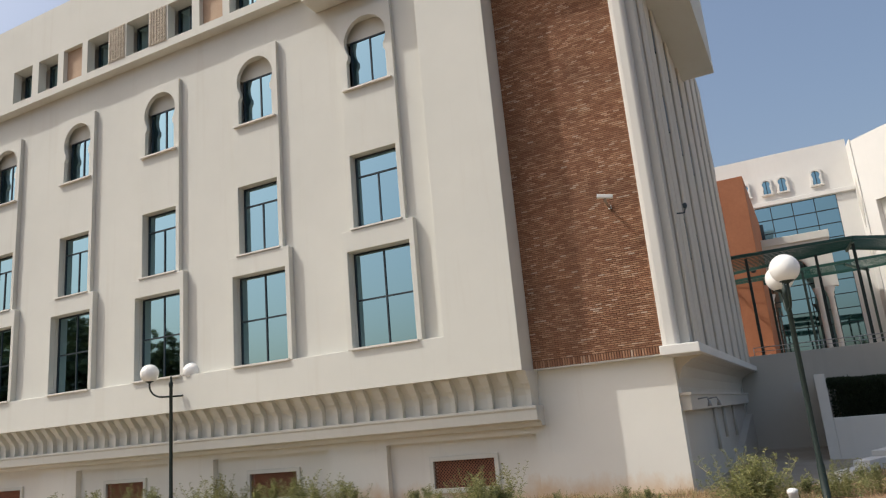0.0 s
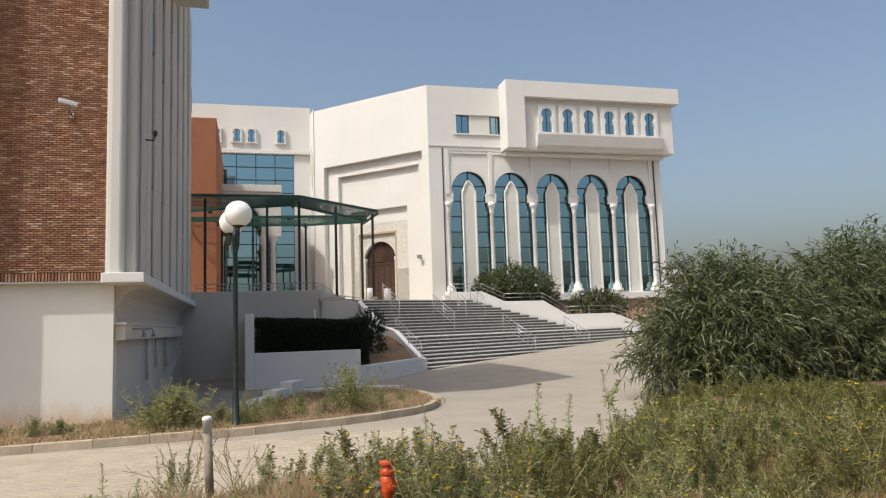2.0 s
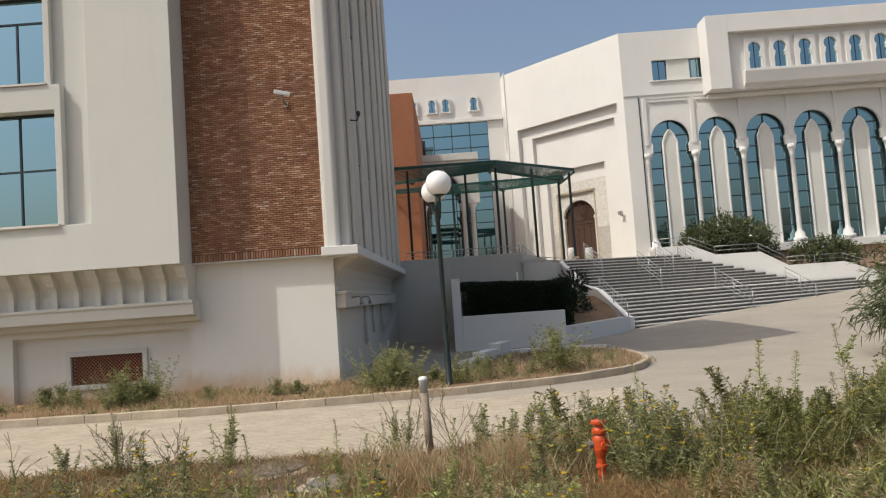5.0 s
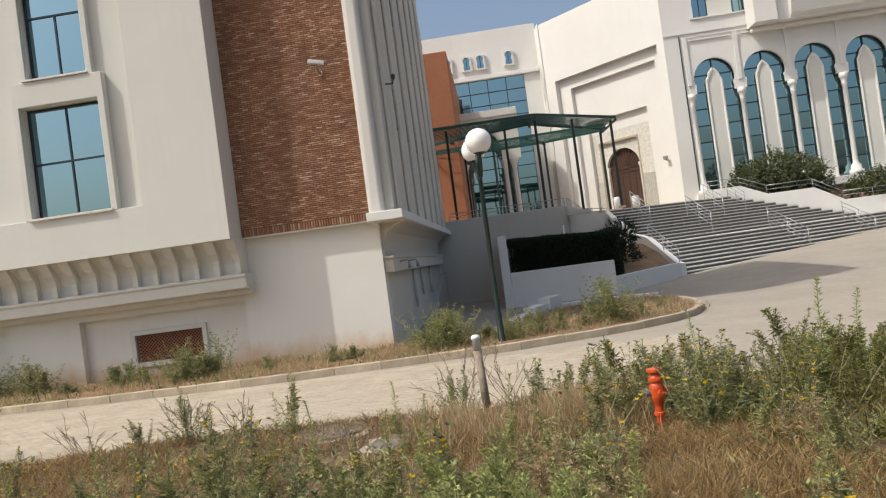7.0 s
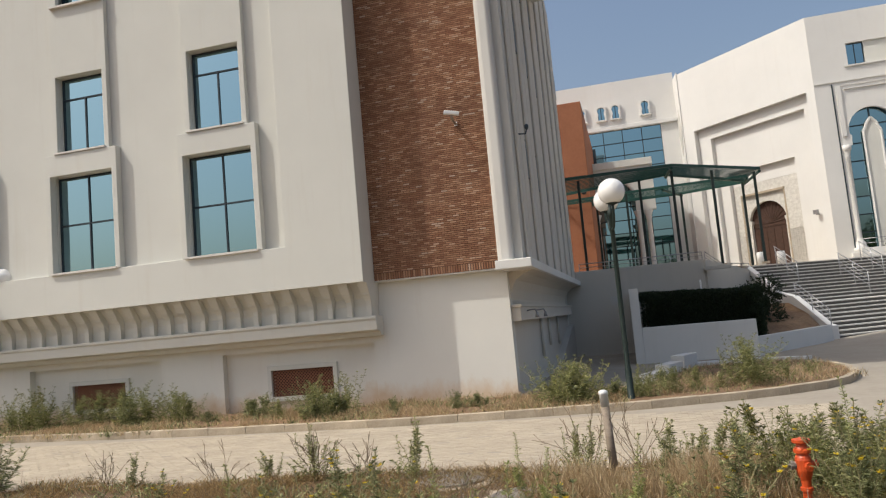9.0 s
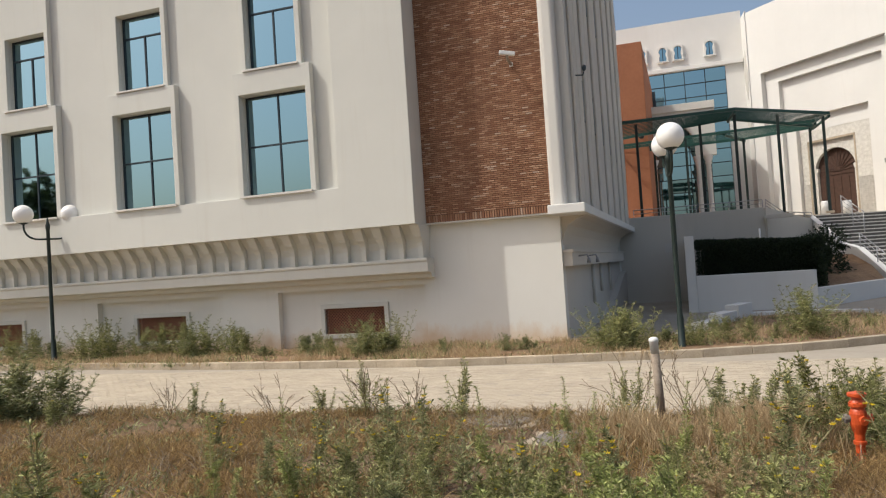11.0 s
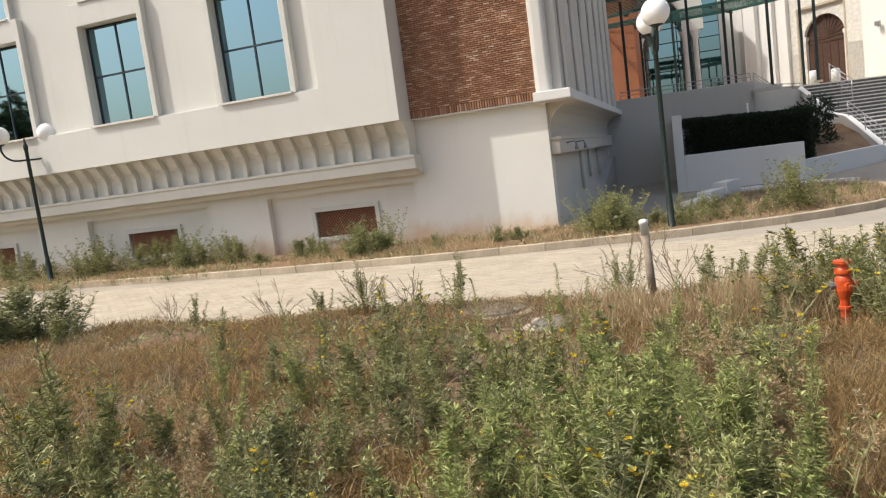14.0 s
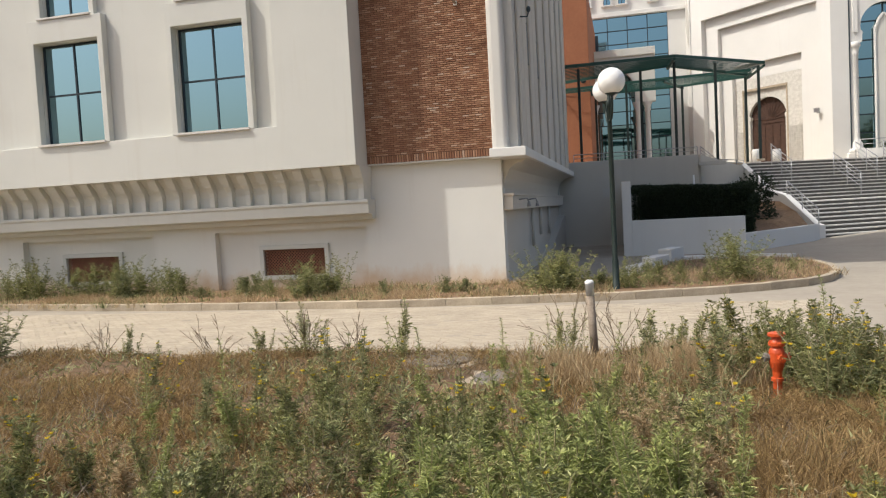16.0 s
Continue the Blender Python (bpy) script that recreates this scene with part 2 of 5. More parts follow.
PAVE = speckled("beige_paver", (0.35, 0.297, 0.222), (0.46, 0.397, 0.305), 1.2, 0.92, 0.4, 0.006, 0, 0.08, True)
PAVEP = speckled("beige_paver_single", (0.35, 0.297, 0.222), (0.46, 0.397, 0.305), 1.2, 0.92, 0.4, 0.006, 0, 0.08)
ASPH = speckled("worn_plaza", (0.29, 0.255, 0.205), (0.36, 0.32, 0.26), 0.6, 0.93, 0.4, 0.006)
GLOBE, gnt, gbs = nodes_of("opal_globe")
gbs.inputs["Base Color"].default_value = (0.86, 0.85, 0.82, 1)
gbs.inputs["Roughness"].default_value = 0.25
gbs.inputs["Subsurface Weight"].default_value = 0.3
gbs.inputs["Subsurface Radius"].default_value = (0.2, 0.2, 0.2)


def leafy(name, a, b, rough=0.65, through=0.4):
    m, nt, bs = nodes_of(name)
    src = nt.nodes.new("ShaderNodeNewGeometry").outputs["Random Per Island"]
    r = ramp(nt, src, [(0.0, a), (0.6, [p + (q - p) * 0.5 for p, q in zip(a, b)]), (1.0, b)])
    nt.links.new(r.outputs[0], bs.inputs["Base Color"])
    bs.inputs["Roughness"].default_value = rough
    tr = nt.nodes.new("ShaderNodeBsdfTranslucent")
    nt.links.new(r.outputs[0], tr.inputs[0])
    mx = nt.nodes.new("ShaderNodeMixShader")
    mx.inputs[0].default_value = through
    nt.links.new(bs.outputs[0], mx.inputs[1])
    nt.links.new(tr.outputs[0], mx.inputs[2])
    nt.links.new(mx.outputs[0], nt.nodes["Material Output"].inputs[0])
    return m


LEAF = leafy("thistle_leaf", (0.07, 0.085, 0.022), (0.48, 0.48, 0.19), 0.6, 0.22)
LEAFB = leafy("bright_thistle_leaf", (0.14, 0.175, 0.045), (0.46, 0.49, 0.17), 0.6, 0.22)
LEAF2 = leafy("grey_green_leaf", (0.06, 0.074, 0.026), (0.44, 0.45, 0.20), 0.6, 0.22)
DRY = leafy("dry_straw", (0.30, 0.20, 0.10), (0.64, 0.51, 0.31))
DRYB = leafy("brown_dry_grass", (0.15, 0.088, 0.034), (0.50, 0.35, 0.155))
YELLOW = leafy("yellow_petal", (0.75, 0.55, 0.03), (0.85, 0.68, 0.08))
# darker copy of the weed leaf: the shrubs' shade is put into its colour
THICK = leafy("shaded_weed_leaf", (0.042, 0.048, 0.010), (0.27, 0.268, 0.06), 0.6, 0.22)
BUSHL = leafy("willow_leaf", (0.025, 0.038, 0.013), (0.18, 0.205, 0.08), 0.5, 0.18)
# near-black green: the building's shadow over the planter is put into the colour
HEDGE = leafy("shaded_hedge_leaf", (0.012, 0.024, 0.010), (0.035, 0.055, 0.02))
STALK = leafy("grey_dead_stalk", (0.13, 0.095, 0.06), (0.46, 0.39, 0.29))
STEMM = leafy("straw_stem", (0.30, 0.27, 0.13), (0.48, 0.43, 0.25))
TWIG = speckled("twig_bark", (0.14, 0.10, 0.06), (0.22, 0.16, 0.10), 9, 0.9)
# ---- ground ----
def smooth(a, b, v):
    k = min(1.0, max(0.0, (v - a) / (b - a)))
    return k * k * (3 - 2 * k)


def field_edge(x):
    """Far edge of the overgrown field, where the paved road begins."""
    return 9.75 + 0.16 * math.sin(x * 1.3) + 0.1 * math.sin(x * 3.1) + 9.5 * smooth(3.5, 13.5, x)


def lift(x, y):
    """Height of the ground: level road, a low field bank towards the viewer, a plaza that climbs to the east."""
    h = 0.055 * min(max(0.0, x - 7.0), 22.0) * smooth(19, 31, y) * (1 - smooth(70, 110, y))
    e = field_edge(x)
    if y < e:
        h += 0.14 * smooth(0.0, 0.5, e - y) + 0.32 * smooth(0.4, 7.5, e - y) * (1 - smooth(14, 40, -y))
        h += 0.04 * noise.noise((x * 0.7, y * 0.7, 0.3))
    return h


def sheet(name, xs, ys, mat, up=0.0, keep=None):
    bm = bmesh.new()
    grid = [[bm.verts.new((x, y, lift(x, y) + up)) for x in xs] for y in ys]
    for j in range(len(ys) - 1):
        for i in range(len(xs) - 1):
            if keep is None or keep((xs[i] + xs[i + 1]) / 2, (ys[j] + ys[j + 1]) / 2):
                bm.faces.new((grid[j][i], grid[j][i + 1], grid[j + 1][i + 1], grid[j + 1][i]))
    for v in [v for v in bm.verts if not v.link_faces]:
        bm.verts.remove(v)
    ob = finish(name, bm, mat, True)
    return ob


def spread(a, b, fa, fb, fine, coarse):
    out, v = [], a
    while v < fa - 1e-6:
        out.append(v)
        v += max(fine, min(coarse, (fa - v) * 0.35))
    v = fa
    while v < fb - 1e-6:
        out.append(v)
        v += fine
    v = fb
    while v < b:
        out.append(v)
        v += max(fine, min(coarse, (v - fb) * 0.35 + fine))
    out.append(b)
    return out


tagged(sheet("ground", spread(-900, 900, -26, 26, 0.5, 120), spread(-900, 1400, -4, 20, 0.4, 120), FIELD, -0.03), "dry reddish-brown soil of an overgrown field", "ground", kind="structure")
bm = bmesh.new()
road_x = spread(-70, 75, -30, 40, 0.5, 8)
rows = []
for k in [(i / 60) ** 1.4 for i in range(61)]:
    rows.append([bm.verts.new((x, field_edge(x) + 0.12 + (53.5 - field_edge(x)) * k, 0)) for x in road_x])
for r in rows:
    for v in r:
        v.co.z = lift(v.co.x, v.co.y)
for r0, r1 in zip(rows, rows[1:]):
    for i in range(len(road_x) - 1):
        bm.faces.new((r0[i], r0[i + 1], r1[i + 1], r1[i]))
plaza = finish("road", bm, ASPH, True)
tagged(plaza, "pale beige worn paved road and open forecourt", "road", kind="structure")

# ---- west office building ----
bays = [-10.24 - 4.28 * k for k in range(6)]
X_END = -36.0
office = thing("office_building", "cream rendered office building with blue windows and a red brick strip", "building")


def arch_profile(c, half, waist, z_spring, top, z0, n=14):
    """Horseshoe opening outline from lower left, over the top, to lower right."""
    r = half
    cz = top - r
    pts = [(c - half * 0.93, z0), (c - half * 0.93, z_spring - 0.22), (c - waist, z_spring - 0.10), (c - waist, z_spring + 0.04)]
    a0 = math.asin(max(-1.0, min(1.0, (z_spring + 0.1 - cz) / r)))
    for i in range(n + 1):
        a = math.pi - a0 - (math.pi - 2 * a0) * i / n
        pts.append((c + r * math.cos(a), cz + r * math.sin(a)))
    pts += [(2 * c - p[0], p[1]) for p in pts[3::-1]]
    return pts


def arch_panel(bm, x0, x1, z0, z1, prof, y0, y1):
    prism(bm, [(x0, z0), *prof, (x1, z0), (x1, z1), (x0, z1)], "y", y0, y1)


# main wall of the projecting block, with openings
bm = bmesh.new()
holes = []
for c in bays:
    holes += [(c - 1.02, c + 1.02, 4.36, 7.15), (c - 0.78, c + 0.78, 7.78, 10.05), (c - 0.9, c + 0.9, 12.12, 14.45)]
wall_cells(bm, X_END, -8.44, 4.36, 15.9, 17.2, 17.55, holes)
part("wall", bm, CREAM, office)
bm = bmesh.new()
wall_cells(bm, X_END, -6.38, 3.26, 16.1, 17.0, 17.199, [(X_END, -8.44, 4.36, 16.1)])
part("facade_frame", bm, CREAM, office, bevel=0.012)
boxes("pier_return", [(-6.9, -6.384, 17.2, 18.4, 3.262, 16.1)], CREAM, office)
boxes("block_floor", [(X_END, -6.92, 17.2, 18.04, 3.262, 3.5)], CREAM, office)
# added black sheet stands in for the unlit rooms behind the windows
boxes("dark_interior_sheet", [(X_END, -6.9, 18.6, 18.9, 3.3, 16)], DARK, office)

for c in bays:
    bm = bmesh.new()
    wall_cells(bm, c - 0.93, c + 0.93, 7.76, 12.12, 17.05, 17.198, [(c - 0.78, c + 0.78, 7.78, 10.05)])
    arch_panel(bm, c - 0.93, c + 0.93, 12.12, 14.7, arch_profile(c, 0.74, 0.62, 13.25, 14.42, 12.12), 17.05, 17.198)
    part("window_band", bm, CREAM, office, bevel=0.01)
    bm = bmesh.new()
    wall_cells(bm, c - 1.18, c + 1.18, 4.362, 7.76, 16.99, 17.198, [(c - 1.02, c + 1.02, 4.3, 7.15)])
    part("window_surround", bm, CREAM, office, bevel=0.012)


def window(c, z0, z1, half, y, splits, parent, transom=None, mat=None):
    """Aluminium window: frame with bars, panes and a thin stone sill."""
    t = 0.042
    holes = []
    bars = [z0 + t, z1 - t] if transom is None else [z0 + t, transom[0] - 0.022, transom[0] + 0.022, z1 - t]
    for a, b in zip(bars[::2], bars[1::2]):
        if transom is not None and not transom[1] and a > transom[0]:
            holes.append((c - half + t, c + half - t, a, b))
        else:
            holes += [(c - half + t, c - 0.022, a, b), (c + 0.022, c + half - t, a, b)]
    bm = bmesh.new()
    wall_cells(bm, c - half, c + half, z0, z1, y, y + 0.07, holes)
    fr = part("window", bm, FRAMEM, parent, "dark aluminium window with blue coated glass")
    edges = [z0 + t, z1 - t] if transom is None else [z0 + t, transom[0], z1 - t]
    for a, b in zip(edges, edges[1:]):
        lone = transom is not None and not transom[1] and a >= transom[0]
        for x0, x1 in (((c - half + t, c + half - t),) if lone else ((c - half + t, c), (c, c + half - t))):
            # each pane sits a hair out of true
            bm = bmesh.new()
            v = box(bm, x0, x1, y + 0.03, y + 0.042, a, b)
            k1, k2 = random.uniform(-0.003, 0.003), random.uniform(-0.003, 0.003)
            for q in v:
                q.co.y += k1 * (1 if q.co.x > (x0 + x1) / 2 else -1) + k2 * (1 if q.co.z > (a + b) / 2 else -1)
            part("pane", bm, mat or GLASS, fr)
    return fr


for c in bays:
    w = window(c, 4.40, 7.13, 1.0, 17.3, True, office, (5.76, True))
    boxes("sill", [(c - 1.07, c + 1.07, 16.93, 17.3, 4.345, 4.398)], SILLM, w)
    w = window(c, 7.82, 10.03, 0.76, 17.3, True, office, (9.42, False))
    boxes("sill", [(c - 0.85, c + 0.85, 16.95, 17.3, 7.77, 7.815)], SILLM, w)
    w = window(c, 12.16, 13.86, 0.72, 17.36, True, office)
    boxes("sill", [(c - 0.85, c + 0.85, 16.95, 17.3, 12.09, 12.14)], SILLM, w)
    boxes("lintel_panel", [(c - 0.85, c + 0.85, 17.36, 17.5, 13.86, 14.6)], CREAM, office)

# attic storey with its row of small windows
attic_win = [-33.3, -31.75, -28.9, -26.75, -25.2, -22.35, -20.25, -18.15, -15.3, -13.2]
tan_rec = [(-30.2, -29.15), (-23.72, -22.65), (-16.65, -15.6)]
carved = [(-21.15, -20.32), (-19.05, -18.22)]
bm = bmesh.new()
wall_cells(bm, X_END, -12.04, 15.9, 19.72, 16.82, 17.15, [(x, x + 1.15, 16.2, 17.58) for x in attic_win] + [(a, b, 16.2, 17.58) for a, b in tan_rec])
part("attic_wall", bm, CREAM, office)
boxes("attic_backing", [(X_END, -12.04, 17.45, 17.6, 15.9, 19.72)], CREAM, office)
boxes("attic_floor", [(X_END, -12.04, 17.15, 17.45, 15.9, 16.2), (X_END, -12.04, 17.15, 17.45, 17.58, 19.72)], CREAM, office)
for x in attic_win:
    window(x + 0.575, 16.22, 17.56, 0.57, 17.3, True, office)
for a, b in tan_rec:
    boxes("tan_panel", [(a, b, 17.0, 17.14, 16.2, 17.58)], TANP, office, "tan recessed panel")
for a, b in carved:
    bm = bmesh.new()
    box(bm, a, b, 16.80, 16.818, 16.2, 17.58)
    for i in range(6):
        for j in range(10):
            x, z = a + (i + 0.5) * (b - a) / 6, 16.2 + (j + 0.5) * 1.38 / 10
            r = 0.045
            o = 0.03 if (i + j) % 2 else 0.0
            prism(bm, [(x - r, z), (x, z - r - o), (x + r, z), (x, z + r + o)], "y", 16.775, 16.80)
    part("carved_panel", bm, STONE, office, "carved pale stone panel")
boxes("corner_bay", [(-12.04, -9.75, 16.4, 17.19, 15.2, 19.72)], CREAM, office, bevel=0.02)
boxes("parapet", [(-10.5, -6.4, 17.0, 17.4, 16.1, 19.72), (X_END, -6.4, 17.6, 30.0, 19.3, 19.5)], CREAM, office)
boxes("roof_overhang", [(-2.46, -1.28, 17.45, 26.45, 13.65, 19.72)], CREAM, office, bevel=0.02)
boxes("lintel", [(-6.38, -2.464, 17.05, 18.04, 14.92, 19.72)], CREAM, office, bevel=0.02)
boxes("end_wall", [(X_END - 0.3, X_END, 17.0, 34.0, -0.3, 19.7), (X_END, -2.9, 33.7, 34.0, -0.3, 19.7)], CREAM, office)

# corner column and fluted side wall
bm = bmesh.new()
prism(bm, [(-3.07, 17.95), (-3.07, 17.62), (-3.02, 17.55), (-2.95, 17.515)] + [(-2.79 + 0.12 * math.cos(t), 17.62 + 0.12 * math.sin(t)) for t in [radians(-90 + 10 * i) for i in range(10)]] + [(-2.67, 17.95)], "z", 3.44, 14.92)
part("corner_column", bm, COLM, office, "pale rounded corner column", smooth=False)
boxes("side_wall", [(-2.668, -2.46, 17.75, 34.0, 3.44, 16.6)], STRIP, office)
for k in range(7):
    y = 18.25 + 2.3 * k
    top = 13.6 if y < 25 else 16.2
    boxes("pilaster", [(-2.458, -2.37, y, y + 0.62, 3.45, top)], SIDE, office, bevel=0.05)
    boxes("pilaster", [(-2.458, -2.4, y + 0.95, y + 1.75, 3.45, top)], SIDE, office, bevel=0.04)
    for z in (5.9, 9.6, 12.1):
        c = y + 2.02
        bm = bmesh.new()
        prism(bm, [(c - 0.2, z), (c - 0.2, z + 0.75), (c - 0.12, z + 1.0), (c, z + 1.12), (c + 0.12, z + 1.0), (c + 0.2, z + 0.75), (c + 0.2, z)], "x", -2.456, -2.42)
        part("slit_window", bm, FRAMEM, office, "narrow pointed dark side window")
boxes("ledge", [(-3.08, -2.2, 17.2, 34.3, 3.21, 3.435)], WHITE, office, bevel=0.02)

# lower storey
bm = bmesh.new()
cells = []
for k in range(5):
    c = -8.82 - 6.42 * k
    cells.append((c - 2.22, c + 2.22, 0.02, 1.72))
wall_cells(bm, X_END, -2.95, -0.3, 3.26, 18.05, 18.25, cells)
part("lower_wall", bm, CREAMLOW, office)
bm = bmesh.new()
grates = [(c - 0.85, c + 0.95, 0.48, 1.19) for c in [-8.82 - 6.42 * k for k in range(5)]]
wall_cells(bm, X_END, -2.952, -0.3, 3.25, 18.252, 18.5, grates)
part("recessed_panel_wall", bm, CREAMLOW, office)
for y in (19.3, 21.2):
    bm = bmesh.new()
    tube(bm, [(-2.72, y, 2.2), (-2.5, y, 2.22), (-2.46, y, 2.12)], 0.02)
    rod(bm, (-2.46, y, 2.14), (-2.46, y, 2.0), 0.03, 8, 0.06)
    part("beam_lamp", bm, STEEL, office, "small grey lamp on a bracket", True)
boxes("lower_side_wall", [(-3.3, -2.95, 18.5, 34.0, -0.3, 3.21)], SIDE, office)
boxes("brick_lintel", [(-6.4, -3.07, 17.825, 18.05, 3.262, 3.30)], CREAM, office)
for c in [-8.82 - 6.42 * k for k in range(5)]:
    x0, x1, z0, z1 = c - 0.85, c + 0.95, 0.48, 1.19
    t = 0.12
    fr = boxes("grille_frame", [(x0 - t, x1 + t, 18.17, 18.30, z1, z1 + t), (x0 - t, x1 + t, 18.17, 18.30, z0 - t, z0), (x0 - t, x0, 18.17, 18.30, z0, z1), (x1, x1 + t, 18.17, 18.30, z0, z1)], CREAM, office, "raised pale frame round a basement vent", bevel=0.01)
    bm = bmesh.new()
    n = 20
    for i in range(n + 9):
        for s in (1, -1):
            xa = x0 + (i - 8) * 0.09 if s == 1 else x0 + i * 0.09
            xb = xa + s * (z1 - z0)
            lo, hi = (xa, xb) if s == 1 else (xb, xa)
            # clip the bar to the opening
            def along(x):
                return z0 + (x - xa) * s
            l, h = max(lo, x0), min(hi, x1)
            if h - l < 0.03:
                continue
            a, b = (l, along(l)), (h, along(h))
            w = 0.014
            y = 18.26 if s == 1 else 18.275
            prism(bm, [(a[0], a[1] - w), (b[0], b[1] - w), (b[0], b[1] + w), (a[0], a[1] + w)], "y", y, y + 0.012)
    part("grille", bm, GRILLE, fr, "brown diamond lattice grille")
    # black sheet paints the shade inside the vent
    boxes("vent_shade", [(x0, x1, 18.4, 18.45, z0, z1)], DARK, fr)

# cornice and scalloped corbels under the projecting block
bm = bmesh.new()
prism(bm, [(18.05, 1.9), (17.8, 1.9), (17.77, 2.0), (17.7, 2.03), (17.52, 2.05), (17.5, 2.3), (17.46, 2.34), (17.46, 2.41), (18.05, 2.41)], "x", X_END, -6.3)
part("cornice", bm, CREAM, office, bevel=0.01)
corbel_prof = [(18.05, 2.41), (17.53, 2.41), (17.53, 2.70), (17.50, 2.80), (17.43, 2.89), (17.35, 2.95), (17.33, 3.0), (17.26, 3.08), (17.18, 3.18), (17.14, 3.26), (18.05, 3.26)]
cove_prof = [(18.05, 2.41), (17.68, 2.41), (17.68, 2.68), (17.64, 2.87), (17.54, 3.03), (17.40, 3.16), (17.28, 3.26), (18.05, 3.26)]
bm = bmesh.new()
prism(bm, cove_prof, "x", X_END, -6.42)
part("cove", bm, CREAM, office)
bm = bmesh.new()
prism(bm, corbel_prof, "x", -0.07, 0.07)
for v in bm.verts:
    v.co.x *= 1 + 0.85 * smooth(2.65, 3.2, v.co.z)
first = part("corbel", bm, CREAM, office, bevel=0.012)
first.location.x = -6.48
for k in range(1, 54):
    ob = new("corbel", first.data)
    ob.parent = office
    ob.location.x = -6.48 - 0.531 * k
    md = ob.modifiers.new("bevel", "BEVEL")
    md.width, md.segments, md.limit_method = 0.012, 2, "ANGLE"

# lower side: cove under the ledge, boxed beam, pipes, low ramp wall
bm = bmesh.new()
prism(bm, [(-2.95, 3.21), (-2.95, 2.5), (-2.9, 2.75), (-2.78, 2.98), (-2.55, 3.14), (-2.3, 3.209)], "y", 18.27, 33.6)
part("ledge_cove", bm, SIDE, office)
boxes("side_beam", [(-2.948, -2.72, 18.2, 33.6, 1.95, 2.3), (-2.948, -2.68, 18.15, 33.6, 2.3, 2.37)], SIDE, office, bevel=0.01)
for y, z0 in ((23.2, 0.75), (25.4, 1.0), (28.4, 0.9)):
    bm = bmesh.new()
    rod(bm, (-2.86, y, 1.94), (-2.86, y, z0), 0.05, 8)
    part("drain_pipe", bm, GREYR, office, "grey drain pipe", True)
bm = bmesh.new()
prism(bm, [(24.5, -0.2), (34.0, -0.2), (34.0, 1.5), (33.0, 1.4)], "x", -2.948, -2.7)
part("ramp_wall", bm, GREYR, office)

# brick panel
COURSE, BLEN, BX0, BX1, BZ0, BZ1 = 0.051, 0.165, -6.38, -3.075, 3.49, 14.90
panel = boxes("brick_panel", [(BX0, BX1, 17.835, 18.04, 3.30, BZ1)], MORTAR, office, "recessed strip of small red bricks")
# ---- raised deck, monumental stairs ----
DECK = 3.57
U, V, S0 = Vector((0.894, 0.447)), Vector((-0.447, 0.894)), Vector((7.8, 32.7))


def on_stairs(s, w):
    p = S0 + U * s + V * w
    return (p.x, p.y)


def s_left(w):
    return 0.2167 * w


def s_right(w):
    return 24.0 - 2.0 * w


deck = thing("deck", "raised entrance deck with grey rendered retaining wall", "deck", kind="structure")
bm = bmesh.new()
prism(bm, [(-12, 34.35), (3.1, 34.35), on_stairs(s_left(7.2), 7.2), on_stairs(s_right(7.2), 7.2), (13.0, 47.6), (14.0, 58), (-12, 58)], "z", 3.2, DECK)
part("deck_slab", bm, CONC, deck)
boxes("retaining_wall", [(-2.94, 3.2, 34.02, 34.34, -0.3, 3.86)], GREYR, deck, bevel=0.02)
bm = bmesh.new()
a, b = Vector((3.15, 34.1)), Vector(on_stairs(s_left(7.2), 7.2))
n = (b - a).orthogonal().normalized() * 0.17
q = [a + n, b + n, b - n, a - n]
lo = [bm.verts.new((p.x, p.y, -0.3)) for p in q]
hi = [bm.verts.new((p.x, p.y, z)) for p, z in zip(q, (3.84, 3.3, 3.3, 3.84))]
bm.faces.new(lo)
bm.faces.new(hi[::-1])
for i in range(4):
    bm.faces.new((lo[i], hi[i], hi[(i + 1) % 4], lo[(i + 1) % 4]))
part("retaining_wall", bm, GREYR, deck)
bm = bmesh.new()
prism(bm, [(3.2, 33.6), (4.3, 33.6), (4.3, 34.0), (3.2, 34.0)], "z", 3.35, 3.5)
part("coping", bm, GREYR, deck)
boxes("vent_plate", [(-0.95, -0.63, 33.99, 34.018, 2.2, 2.6)], STRIP, deck, "grey square vent plate")

stairs = thing("staircase", "wide grey stone outdoor staircase with pale landing", "stairs", kind="structure")
RISE = 0.17
levels = [(0.31 * i, 0.31 * (i + 1)) for i in range(8)] + [(2.48, 4.0)] + [(4.0 + 0.275 * i, 4.0 + 0.275 * (i + 1)) for i in range(11)] + [(7.025, 7.4)]
for i, (w0, w1) in enumerate(levels):
    z = RISE * (i + 1)
    bm = bmesh.new()
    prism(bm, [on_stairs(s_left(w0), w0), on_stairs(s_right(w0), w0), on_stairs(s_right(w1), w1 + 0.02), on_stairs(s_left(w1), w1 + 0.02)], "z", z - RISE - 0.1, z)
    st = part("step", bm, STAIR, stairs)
    # tread cap, coloured lighter than the riser as if sunlit from above
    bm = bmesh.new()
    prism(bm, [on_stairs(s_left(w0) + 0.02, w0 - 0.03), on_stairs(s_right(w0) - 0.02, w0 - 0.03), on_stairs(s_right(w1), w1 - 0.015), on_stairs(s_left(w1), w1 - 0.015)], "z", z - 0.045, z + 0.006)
    part("tread", bm, NOSE, st, "pale stone tread with sunlight in its colour")
bm = bmesh.new()
prism(bm, [on_stairs(0, 0.4), on_stairs(22, 0.4), on_stairs(9.7, 7.3), on_stairs(1.5, 7.3)], "z", -0.2, 0.05)
